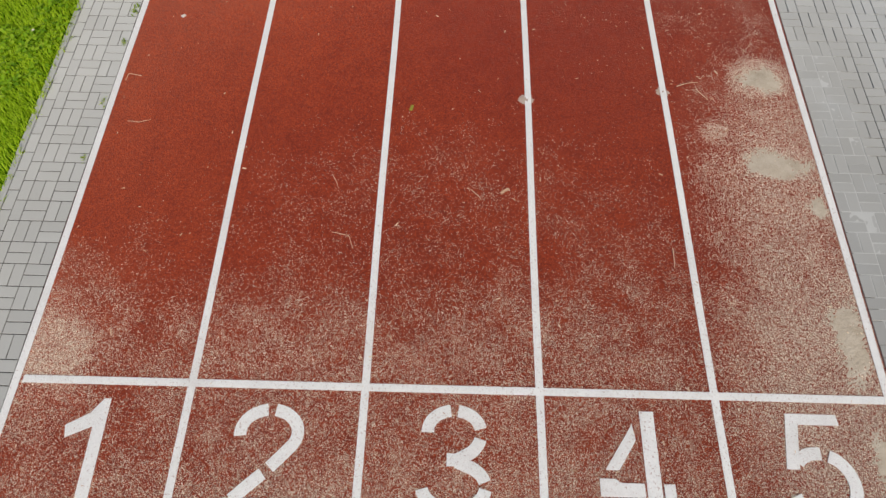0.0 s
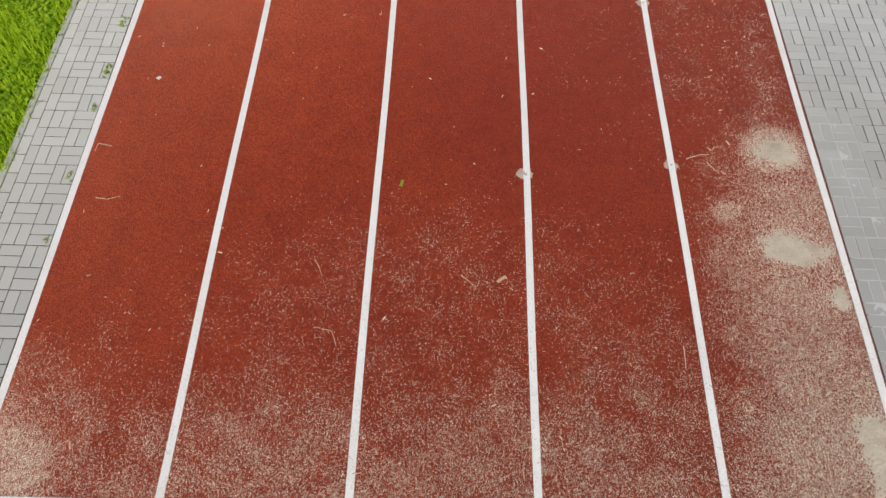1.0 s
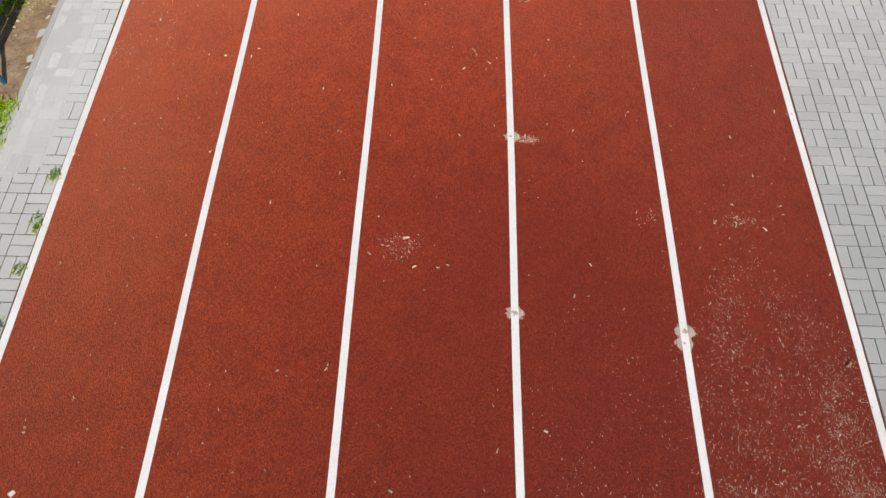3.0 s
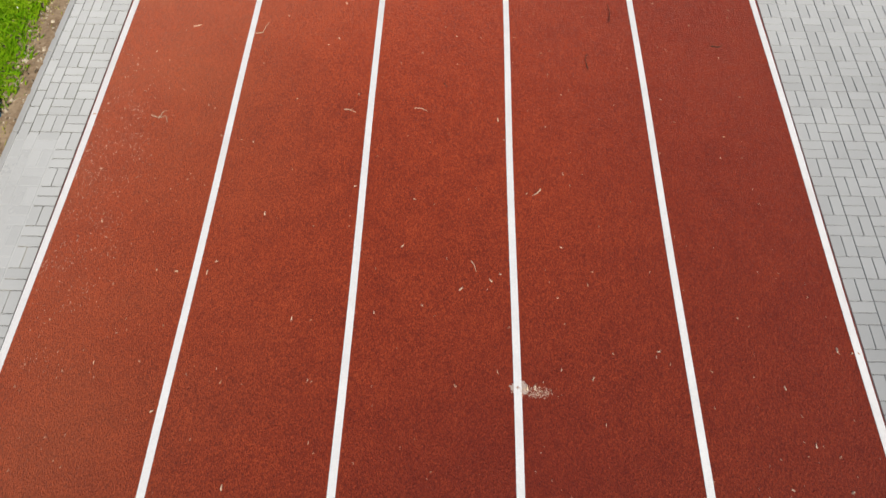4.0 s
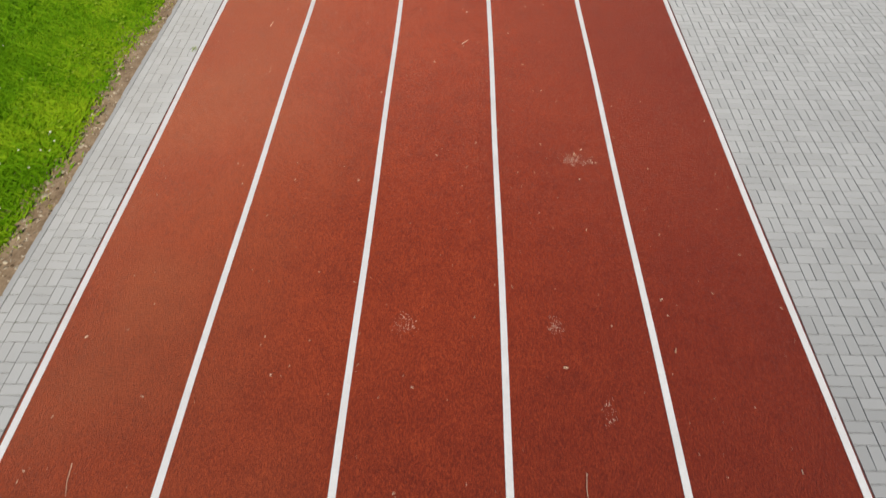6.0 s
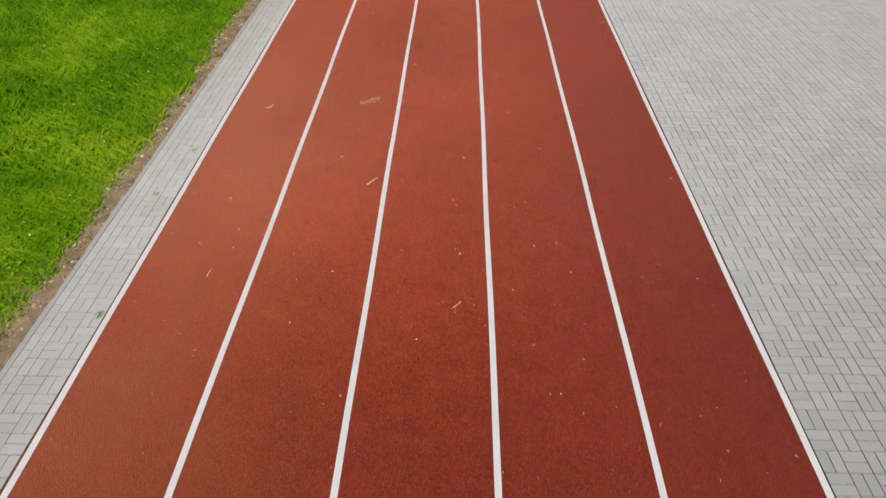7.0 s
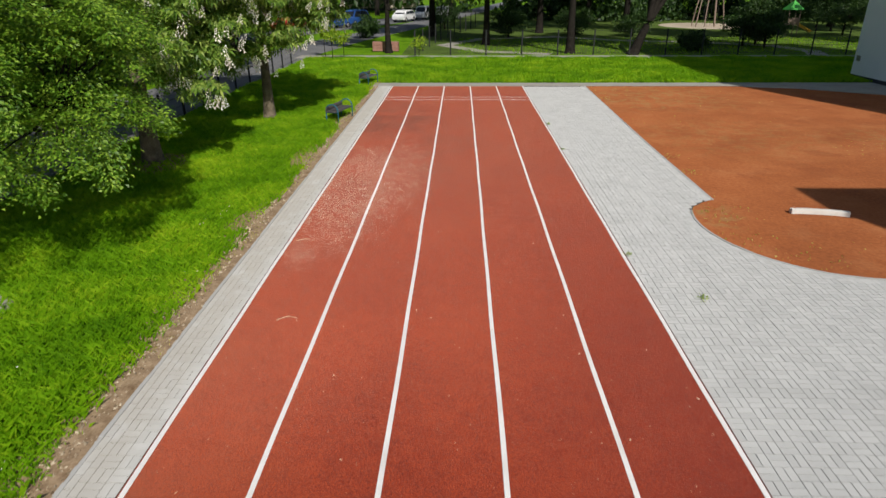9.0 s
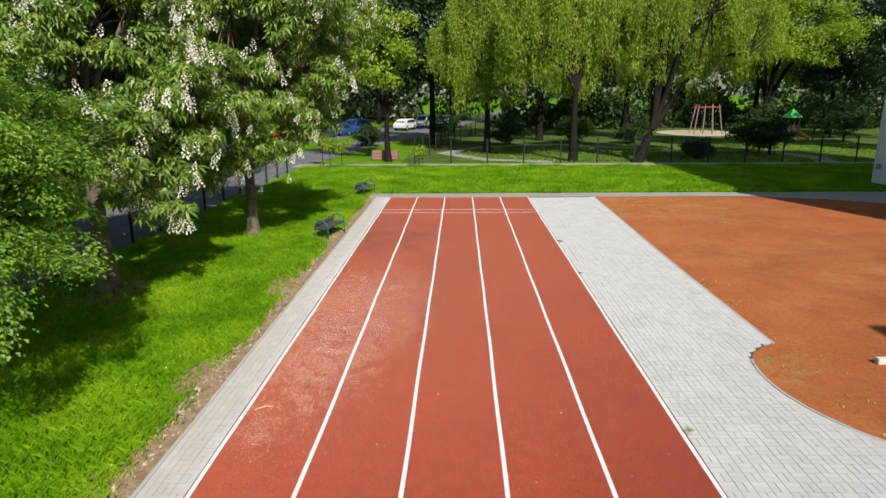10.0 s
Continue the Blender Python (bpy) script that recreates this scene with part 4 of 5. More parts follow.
def tree(name, label, base, top_z, r0, centre, radii, n_clumps, clump_r, per_clump, leaf, leaf_mat, size, seed, style="plain", flowers=0, limbs=9, shell=0.55, low=-1.0, lean=(0, 0), extra=(), bark=M_SHADEDBARK):
    r = np.random.default_rng(seed)
    t = thing(name, label, "tree", (base[0], base[1], 0))
    cl = crown_clumps(r, centre, radii, n_clumps, shell, low)
    if len(extra):
        cl = np.concatenate([cl, np.array(extra, float)])
    b3 = (base[0], base[1], -0.15)
    lines = branch_lines(r, b3, (base[0] + lean[0], base[1] + lean[1], top_z), cl, r0, limbs)
    off = np.array([base[0], base[1], 0.0])
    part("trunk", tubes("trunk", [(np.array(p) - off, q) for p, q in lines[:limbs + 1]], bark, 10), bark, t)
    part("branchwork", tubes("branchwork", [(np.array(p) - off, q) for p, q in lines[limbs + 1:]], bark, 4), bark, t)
    n = per_clump
    idx = np.repeat(np.arange(len(cl)), n)
    d = unit(r.normal(size=(len(idx), 3)))
    cr = clump_r * r.uniform(0.7, 1.25, len(cl))
    rad = cr[idx] * r.random(len(idx)) ** 0.45
    squash = np.array([1, 1, {"hang": 1.5, "round": 0.9}.get(style, 0.62)])
    pos = cl[idx] + d * rad[:, None] * squash
    out = unit(pos - np.array(centre))
    if style == "hang":
        k = r.random(len(idx))
        pos = cl[idx] + d * (cr[idx] * 0.55)[:, None] * np.array([1, 1, 0.4]) - np.array([0, 0, 1.0]) * (k * cr[idx] * 2.6)[:, None]
        axis = unit(np.array([0, 0, -1.0]) + 0.45 * r.normal(size=(len(idx), 3)))
        up = unit(r.normal(size=(len(idx), 3)))
    elif style == "spray":
        # flat feathery sprays that reach outwards and droop
        o = unit(unit(cl - np.array(centre)) * np.array([1, 1, 0.25]) + np.array([0, 0, -0.30]) + 0.35 * r.normal(size=cl.shape))
        sd = unit(np.cross(np.array([0, 0, 1.0]), o))
        nr = np.cross(o, sd)
        a = r.uniform(-1.0, 1.3, len(idx))
        w = r.normal(size=len(idx)) * 0.42 * (1.25 - 0.6 * np.abs(a))
        c = r.normal(size=len(idx)) * 0.13 - 0.16 * a * a
        k = cr[idx][:, None]
        pos = cl[idx] + k * (o[idx] * a[:, None] + sd[idx] * w[:, None] + nr[idx] * c[:, None])
        axis = unit(o[idx] + sd[idx] * np.sign(w)[:, None] * 0.8 + 0.35 * r.normal(size=(len(idx), 3)))
        up = unit(nr[idx] + 0.35 * r.normal(size=(len(idx), 3)))
    elif style == "palm":
        axis = unit(out * np.array([1, 1, 0.2]) + 0.5 * r.normal(size=(len(idx), 3)) + np.array([0, 0, -0.35]))
        up = unit(np.array([0, 0, 1.0]) + 0.55 * out + 0.25 * r.normal(size=(len(idx), 3)))
    else:
        axis = unit(out + 0.8 * r.normal(size=(len(idx), 3)) + np.array([0, 0, -0.25]))
        up = unit(np.array([0, 0, 0.8]) + 0.7 * out + 0.5 * r.normal(size=(len(idx), 3)))
    sz = size * r.uniform(0.65, 1.25, len(idx))
    v, f = scatter_template(*leaf, pos - off, axis, up, sz)
    part("crown", mesh_of("crown", v, f, leaf_mat), leaf_mat, t)
    if flowers:
        oc = unit(cl - np.array(centre))
        keep = r.choice(len(cl), flowers)
        p = cl[keep] + oc[keep] * (cr[keep] * 0.95)[:, None] + r.normal(size=(flowers, 3)) * clump_r * 0.32 + np.array([0, 0, 0.10])
        ax = unit(np.array([0, 0, 1.0]) + 0.25 * oc[keep] + 0.15 * r.normal(size=(flowers, 3)))
        v, f = scatter_template(*panicle(), p - off, ax, unit(r.normal(size=(flowers, 3))), r.uniform(0.23, 0.34, flowers))
        part("blossom", mesh_of("blossom", v, f, M_BLOSSOM), M_BLOSSOM, t, "cream-white upright flower candles")
    return t


PALM = palmate()
PLAIN = (LEAF_V, LEAF_F)
NEEDLE = ([(0, 0, 0), (0.55, 0.33, 0.05), (1, -0.2, -0.05)], [(0, 1, 2)])
SLIM = ([(0, 0, 0), (0.5, 0.17, 0.03), (1, 0, -0.03), (0.5, -0.17, 0.03)], LEAF_F)
tree("chestnut_tree", "horse chestnut in bloom with cream flower candles", (-6.95, 41.9), 3.6, 0.20, (-7.1, 41.4, 6.1), (4.4, 4.0, 4.5), 170, 0.72, 84, PALM, M_CHESTNUT, 0.245, 11, "palm", 740, 12, 0.72, -0.75, extra=[(-6.5, 40.2, 2.6), (-7.4, 39.8, 2.3), (-5.7, 40.4, 3.0), (-6.0, 39.6, 3.4), (-4.6, 40.2, 4.0), (-3.9, 40.6, 5.0), (-9.4, 39.9, 2.4), (-7.9, 39.2, 3.2)], bark=M_BARK)
tree("chestnut_tree", "horse chestnut in bloom with low drooping branches", (-8.5, 35.8), 3.0, 0.27, (-8.9, 36.0, 5.0), (3.9, 3.3, 4.3), 165, 0.66, 84, PALM, M_CHESTNUT, 0.235, 12, "palm", 640, 12, 0.72, -0.62, extra=[(-7.0, 34.6, 2.6), (-6.5, 34.9, 2.2), (-6.2, 35.2, 2.9), (-6.9, 33.8, 3.2), (-5.9, 35.6, 3.6), (-6.4, 34.3, 4.2)], bark=M_BARK)
tree("hornbeam_tree", "dense small-leaved tree with drooping lower twigs", (-9.6, 29.0), 2.2, 0.18, (-9.6, 29.7, 3.9), (4.7, 4.0, 2.3), 600, 0.52, 560, NEEDLE, M_SMALL, 0.070, 13, "spray", 0, 12, 0.62, -0.8, extra=[(-5.7, 27.8, 2.35), (-6.4, 27.0, 2.35), (-7.2, 26.5, 2.3), (-5.6, 28.6, 2.5), (-5.5, 29.1, 2.8), (-8.2, 26.4, 2.3), (-9.4, 26.4, 2.3), (-6.6, 28.0, 1.9), (-7.6, 27.6, 1.9), (-8.8, 27.4, 1.9), (-10.4, 26.8, 2.1), (-11.4, 27.2, 2.2), (-10.4, 28.0, 1.8), (-9.8, 27.2, 2.0), (-9.2, 28.4, 1.7), (-10.2, 29.6, 1.8), (-8.4, 29.6, 1.8), (-11.6, 29.0, 2.0)] + [(-5.4 - 0.62 * i + 0.12 * (j % 2), 28.3 + 0.85 * j - 0.1 * i, 2.15 - 0.10 * i + 0.22 * j + 0.15 * ((i + j) % 2)) for i in range(5) for j in range(3)] + [(-5.7 - 0.6 * i, 27.7 + 1.0 * j - 0.1 * i, 2.85 + 0.1 * i + 0.2 * ((i + j) % 2)) for i in range(6) for j in range(4)])
# the next two trees stand out of view, added to darken the lane
tree("dark_tree", "broadleaf tree added out of view to shade the asphalt lane", (-12.9, 29.6), 3.2, 0.24, (-12.6, 29.4, 6.2), (2.7, 2.8, 3.0), 60, 0.95, 110, PLAIN, M_DARKLEAF, 0.26, 20, "plain", 0, 9, 0.5, -0.9)
tree("dark_tree", "broadleaf tree added out of view to shade the asphalt lane", (-10.3, 25.2), 3.2, 0.22, (-10.9, 25.2, 6.4), (2.8, 2.6, 2.8), 60, 0.95, 110, PLAIN, M_DARKLEAF, 0.26, 22, "plain", 0, 9, 0.5, -0.9)
tree("maple_tree", "young light-green maple beside the path", (-5.0, 65.2), 3.4, 0.24, (-6.2, 65.2, 7.6), (3.9, 3.0, 3.6), 70, 0.95, 110, PLAIN, M_MAPLE, 0.26, 14, "plain", 0, 9, 0.5, -0.8)
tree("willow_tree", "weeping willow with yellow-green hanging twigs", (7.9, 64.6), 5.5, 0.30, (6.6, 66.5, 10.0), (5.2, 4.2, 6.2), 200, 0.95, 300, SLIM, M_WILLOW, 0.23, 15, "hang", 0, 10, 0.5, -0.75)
tree("willow_tree", "leaning willow with forked trunk, darkened for canopy shade", (12.1, 63.9), 2.6, 0.36, (15.6, 66.0, 9.8), (7.2, 4.4, 6.0), 270, 0.80, 250, SLIM, M_WILLOW, 0.21, 16, "hang", 0, 12, 0.5, -0.7, (1.2, 0.3))
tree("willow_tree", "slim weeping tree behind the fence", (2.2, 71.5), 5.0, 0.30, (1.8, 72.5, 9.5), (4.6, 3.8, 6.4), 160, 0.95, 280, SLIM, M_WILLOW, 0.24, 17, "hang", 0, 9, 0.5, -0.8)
tree("lime_tree", "light-green leafy tree behind the playground", (25.2, 74), 4.0, 0.30, (26.0, 73.5, 9.8), (6.4, 4.4, 6.0), 170, 1.0, 220, PLAIN, M_MAPLE, 0.20, 18, "plain", 0, 9, 0.5, -0.75)
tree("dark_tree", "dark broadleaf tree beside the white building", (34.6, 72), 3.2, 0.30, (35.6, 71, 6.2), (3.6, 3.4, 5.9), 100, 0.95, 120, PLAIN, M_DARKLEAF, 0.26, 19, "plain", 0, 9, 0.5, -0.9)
# a few known bushes, the rest added as dark fill for shaded ground
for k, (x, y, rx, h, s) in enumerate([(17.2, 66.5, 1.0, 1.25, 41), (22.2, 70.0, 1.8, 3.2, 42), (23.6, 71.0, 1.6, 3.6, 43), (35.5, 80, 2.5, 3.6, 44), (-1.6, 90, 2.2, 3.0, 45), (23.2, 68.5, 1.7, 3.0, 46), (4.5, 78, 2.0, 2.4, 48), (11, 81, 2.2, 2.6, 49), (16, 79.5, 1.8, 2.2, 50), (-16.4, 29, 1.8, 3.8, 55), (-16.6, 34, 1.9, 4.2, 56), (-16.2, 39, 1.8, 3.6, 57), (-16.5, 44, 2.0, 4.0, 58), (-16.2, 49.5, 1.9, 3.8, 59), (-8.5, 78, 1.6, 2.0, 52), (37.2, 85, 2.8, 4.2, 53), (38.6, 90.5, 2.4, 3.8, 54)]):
    tree("shrub", "dense dark evergreen shrub, partly standing in for shade", (x, y), h * 0.4, 0.10, (x, y, h * 0.52), (rx, rx, h * 0.5), 40, 0.55, 120, PLAIN, M_DARKLEAF, 0.16, s, "plain", 0, 6, 0.4, -1.0)
for k, (x, y, h) in enumerate([(-9.0, 62.2, 2.3), (-7.6, 61.3, 1.6), (-2.6, 61.4, 1.3), (-8.2, 60.4, 2.0)]):
    tree("sapling", "thin young tree with sparse light leaves", (x, y), h * 0.7, 0.025, (x, y, h * 0.75), (0.55, 0.55, h * 0.32), 14, 0.28, 26, PLAIN, M_MAPLE, 0.16, 60 + k, "plain", 0, 4, 0.3, -1.0)

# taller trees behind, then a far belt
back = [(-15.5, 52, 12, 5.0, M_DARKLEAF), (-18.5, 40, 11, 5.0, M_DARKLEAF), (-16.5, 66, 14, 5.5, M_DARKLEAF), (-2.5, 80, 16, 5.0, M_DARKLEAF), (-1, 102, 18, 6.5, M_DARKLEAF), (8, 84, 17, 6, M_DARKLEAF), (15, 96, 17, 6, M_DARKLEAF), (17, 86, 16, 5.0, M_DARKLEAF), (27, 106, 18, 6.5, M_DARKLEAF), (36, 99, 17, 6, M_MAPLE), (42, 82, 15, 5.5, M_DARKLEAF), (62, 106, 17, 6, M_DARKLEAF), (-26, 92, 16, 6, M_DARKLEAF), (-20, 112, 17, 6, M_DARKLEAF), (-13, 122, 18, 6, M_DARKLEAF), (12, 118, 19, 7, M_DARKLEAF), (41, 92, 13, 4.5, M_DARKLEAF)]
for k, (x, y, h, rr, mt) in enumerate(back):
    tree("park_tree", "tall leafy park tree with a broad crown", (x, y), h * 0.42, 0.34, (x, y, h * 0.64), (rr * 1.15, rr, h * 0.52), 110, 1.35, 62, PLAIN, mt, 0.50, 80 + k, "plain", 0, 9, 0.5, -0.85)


def far_belt():
    """A deep band of woodland in the distance: one piece."""
    r = np.random.default_rng(5)
    vs, fs, o = [], [], 0
    for x in np.arange(-110, 130, 7.0):
        for row in range(2):
            c = np.array([x + r.uniform(-3, 3), 128 + row * 14 + r.uniform(-5, 5) - 0.002 * x * x, 0])
            h = r.uniform(17, 24)
            n = 420
            d = unit(r.normal(size=(n, 3)))
            pos = c + np.array([0, 0, h * 0.48]) + d * (r.random((n, 1)) ** 0.35) * np.array([6.0, 4.5, h * 0.52])
            v, f = scatter_template(*PLAIN, pos, unit(d + 0.7 * r.normal(size=(n, 3))), unit(d + np.array([0, 0, 0.8]) + 0.4 * r.normal(size=(n, 3))), r.uniform(0.8, 1.7, n))
            vs.append(v)
            fs.append(f + o)
            o += len(v)
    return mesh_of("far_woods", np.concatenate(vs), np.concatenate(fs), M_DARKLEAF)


def shade_fill():
    """Dark foliage added as shade over sunlit ground behind the playground: one piece."""
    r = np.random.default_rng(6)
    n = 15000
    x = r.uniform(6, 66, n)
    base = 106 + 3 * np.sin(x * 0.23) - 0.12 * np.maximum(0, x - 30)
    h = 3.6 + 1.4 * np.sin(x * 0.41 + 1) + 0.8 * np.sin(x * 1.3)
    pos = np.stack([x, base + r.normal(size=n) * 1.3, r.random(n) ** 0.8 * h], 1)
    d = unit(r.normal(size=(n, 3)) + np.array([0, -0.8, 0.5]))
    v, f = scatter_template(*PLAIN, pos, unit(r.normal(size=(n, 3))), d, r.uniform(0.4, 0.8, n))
    return mesh_of("shade_fill", v, f, M_DARKLEAF)


tagged(new("shade_fill", shade_fill()), "dark foliage added to stand for shade behind the playground", "hedge", "", "stuff")
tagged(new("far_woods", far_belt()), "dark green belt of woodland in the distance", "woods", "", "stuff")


# ---- dirt margin, bare patches and sand ----
def grass_edge(y):
    e = -3.80 - 0.07 * noise.noise(Vector((0.3, y * 0.9, 0))) - 0.05 * noise.noise(Vector((5.3, y * 3.1, 0)))
    if y > 6.86:
        e -= 0.26 * min(1.0, (y - 6.86) / 0.05)
    if 6.86 < y < 8.15:
        e -= 0.7 * math.cos((y - 6.86) / 1.29 * math.pi / 2)
    if y > 24:
        e -= 0.08 + 0.10 * noise.noise(Vector((9.1, y * 0.5, 0)))
    return e


BARE = [(-4.32, 31.1, 0.35, 0.6), (-7.3, 27.3, 0.55, 0.45), (-4.20, 41.5, 0.36, 1.1), (-4.36, 36.5, 0.34, 1.2), (-4.5, 50.2, 0.5, 0.5), (-4.3, 8.9, 0.35, 0.3), (-8.4, 35.4, 1.1, 1.2)]


def is_bare(x, y):
    return any(((x - a) / c) ** 2 + ((y - b) / d) ** 2 < 1.0 for a, b, c, d in BARE)


def mound(name, label, category, x0, y0, x1, y1, step, height, mat, z=0.0, seed=0.0, kind=""):
    """A thin spill whose uneven surface dips below its support at the rim."""
    nx, ny = max(3, int((x1 - x0) / step)), max(3, int((y1 - y0) / step))
    xs, ys = np.linspace(x0, x1, nx), np.linspace(y0, y1, ny)
    v = np.array([(x, y, z + height((x - (x0 + x1) / 2) / ((x1 - x0) / 2), (y - (y0 + y1) / 2) / ((y1 - y0) / 2), x, y)) for y in ys for x in xs])
    i, j = np.meshgrid(np.arange(ny - 1), np.arange(nx - 1), indexing="ij")
    a = i * nx + j
    f = np.stack([a, a + 1, a + nx + 1, a + nx], -1).reshape(-1, 4)
    return tagged(new(name, mesh_of(name, v, f, mat, True)), label, category, "", kind)


def spill(amp, rag=1.0, fine=18.0, sd=0.0):
    def h(u, w, x, y):
        d = math.sqrt(u * u + w * w)
        n = noise.fractal(Vector((x * 5 + sd, y * 5, sd)), 1.0, 2.0, 4) * 0.5 * rag + noise.noise(Vector((x * fine * 4, y * fine * 4, sd))) * 0.75 * rag
        return amp * max(-1.5, min(1.0, 1.15 * (0.72 - d) + 0.42 * n)) - 0.0008
    return h


for x, y, rx, ry, amp in [(2.82, 2.97, 0.26, 0.22, 0.010), (2.74, 2.03, 0.42, 0.22, 0.006), (3.0, 1.62, 0.12, 0.15, 0.008), (2.97, 0.45, 0.18, 0.52, 0.006), (2.99, -0.5, 0.13, 0.45, 0.005)]:
    mound("sand_patch", "thin spill of pale dry sand on the red track", "sand", x - rx, y - ry, x + rx, y + ry, 0.0075, spill(amp, 1.7, 18.0, x * 3 + y), M_SAND)
for x, y in [(0.615, 2.66), (1.88, 2.80), (1.885, 4.84), (0.62, 4.95), (0.63, 6.58), (1.86, 4.75)]:
    mound("grit_patch", "small pale grit spot across a lane line", "sand", x - 0.085, y - 0.07, x + 0.085, y + 0.07, 0.007, spill(0.006, 1.2, 20.0, x + 7 * y), M_PALE_SAND, 0.0012)

for x, y, rx, ry in [(-3.62, 7.45, 0.26, 1.3), (-3.70, 6.75, 0.16, 0.7)]:
    mound("dust_film", "film of pale dust covering part of the narrow path", "dust", x - rx, y - ry, min(x + rx, -3.19), y + ry, 0.014, spill(0.0024, 0.8, 9.0, x + y), M_DUST, -0.0108)
for x, y, rx, ry in [(3.40, 2.75, 0.20, 0.7), (3.40, 1.5, 0.20, 0.55), (3.62, 0.3, 0.36, 0.7)]:
    mound("dust_film", "film of pale dust filling the paving joints", "dust", x - rx, y - ry, x + rx, y + ry, 0.012, spill(0.0016, 1.9, 7.0, x + y), M_DUST, -0.0120)


def crumbs():
    """Clods, stones and dead bits along the dirt margin."""
    r = np.random.default_rng(51)
    n = 9000
    y = r.uniform(6.86, 50, n)
    x = np.array([min(-3.83, grass_edge(b) + abs(r.normal()) * 0.16 - 0.05) for b in y])
    pos = np.stack([x, y, np.full(n, -0.008)], 1)
    a = r.uniform(0, 6.28, n)
    tv = [(-1, -0.5, -0.3), (0.9, -0.6, -0.3), (0.8, 0.6, -0.3), (-0.7, 0.7, -0.3), (0.1, 0.0, 0.7)]
    tf = [(0, 1, 4), (1, 2, 4), (2, 3, 4), (3, 0, 4)]
    v, f = scatter_template(tv, tf, pos, np.stack([np.cos(a), np.sin(a), r.normal(size=n) * 0.3], 1), np.tile([0, 0, 1.0], (n, 1)), r.gamma(1.6, 0.006, n) + 0.004)
    return mesh_of("soil_crumbs", v, f, M_CRUMB)


tagged(new("soil_crumbs", crumbs()), "brown clods, pebbles and dead bits on bare soil", "soil", "", "stuff")


def soil_height(u, w, x, y):
    e = grass_edge(y)
    rim = 1.0 if x > e - 0.15 else max(0.0, 1 - (e - 0.15 - x) / 0.25)
    return (-0.03 if rim > 0 else -0.075) + 0.022 * rim + 0.010 * noise.fractal(Vector((x * 5, y * 5, 0)), 1.0, 2.0, 5) + 0.006 * noise.noise(Vector((x * 31, y * 31, 4)))


mound("dirt_margin", "strip of bare brown soil between path and grass", "soil", -5.3, 6.84, -3.80, 51.0, 0.05, soil_height, M_SOIL, kind="structure")
for x, y, rx, ry in BARE:
    mound("bare_patch", "bare pale patch of soil in the grass", "soil", x - rx * 1.25, y - ry * 1.25, x + rx * 1.25, y + ry * 1.25, 0.05, spill(0.03, 1.0, 6.0, x), M_CONCRETE if x < -7 and y < 28 else M_SOIL, -0.035, kind="structure")


# ---- grass ----
def blades(n, x0, x1, y0, y1, hmin, hmax, width, seed, test=None, z=-0.045, slim=False):
    r = np.random.default_rng(seed)
    x, y = r.uniform(x0, x1, n), r.uniform(y0, y1, n)
    if test is not None:
        keep = np.array([test(a, b) for a, b in zip(x, y)])
        x, y = x[keep], y[keep]
    n = len(x)
    patch = np.array([noise.noise(Vector((a * 0.8, b * 0.8, 3.0))) for a, b in zip(x, y)])
    h = r.uniform(hmin, hmax, n) * (1 + 0.55 * patch)
    a = r.uniform(0, 2 * np.pi, n)
    lean = r.uniform(0.25, 1.1, n) * h
    p = np.stack([x, y, np.full(n, z)], 1)
    side = np.stack([-np.sin(a), np.cos(a), np.zeros(n)], 1) * (width * r.uniform(0.6, 1.4, n))[:, None]
    fwd = np.stack([np.cos(a), np.sin(a), np.zeros(n)], 1)
    mid = p + fwd * (lean * 0.3)[:, None] + np.array([0, 0, 1.0]) * (h * 0.62)[:, None]
    tip = p + fwd * lean[:, None] + np.array([0, 0, 1.0]) * h[:, None]
    if slim:  # far off: lower part and tip, two triangles
        v = np.stack([p - side, p + side, mid, tip], 1).reshape(-1, 3)
        o = np.arange(n)[:, None] * 4
        return v, np.concatenate([o + np.array([[0, 1, 2]]), o + np.array([[1, 3, 2]])], 1).reshape(-1, 3)
    v = np.stack([p - side, p + side, mid + side * 0.7, tip, mid - side * 0.7], 1).reshape(-1, 3)
    o = np.arange(n)[:, None] * 5
    tri = np.concatenate([o + np.array([[0, 1, 2]]), o + np.array([[0, 2, 4]]), o + np.array([[4, 2, 3]])], 1).reshape(-1, 3)
    return v, tri


def grassy(x, y):
    return x < grass_edge(y) + rng.normal() * 0.07 and not (is_bare(x, y) and rng.random() < 0.82)


def lawn(name, sets, label):
    vs, fs, o = [], [], 0
    for v, f in sets:
        vs.append(v)
        fs.append(f + o)
        o += len(v)
    return tagged(new(name, mesh_of(name, np.concatenate(vs), np.concatenate(fs), M_GRASS)), label, "grass", "", "stuff")


lawn("grass_near", [blades(90000, -5.7, -3.75, -2, 9.5, 0.05, 0.11, 0.0052, 20, grassy), blades(90000, -5.7, -3.75, 9, 20, 0.05, 0.13, 0.0050, 21, grassy, slim=True), blades(72000, -10.4, -5.7, 8, 20, 0.08, 0.16, 0.0060, 22, grassy, slim=True), blades(12000, -10.4, -5.7, -4, 8, 0.08, 0.16, 0.014, 28, grassy, slim=True)], "lush green uncut grass beside the block path")
lawn("grass_left", [blades(215000, -10.2, -3.9, 20, 51, 0.09, 0.19, 0.0066, 23, grassy, slim=True), blades(40000, -10.0, -3.9, 51, 61.3, 0.12, 0.22, 0.014, 24, slim=True)], "long bright green grass beside the track")
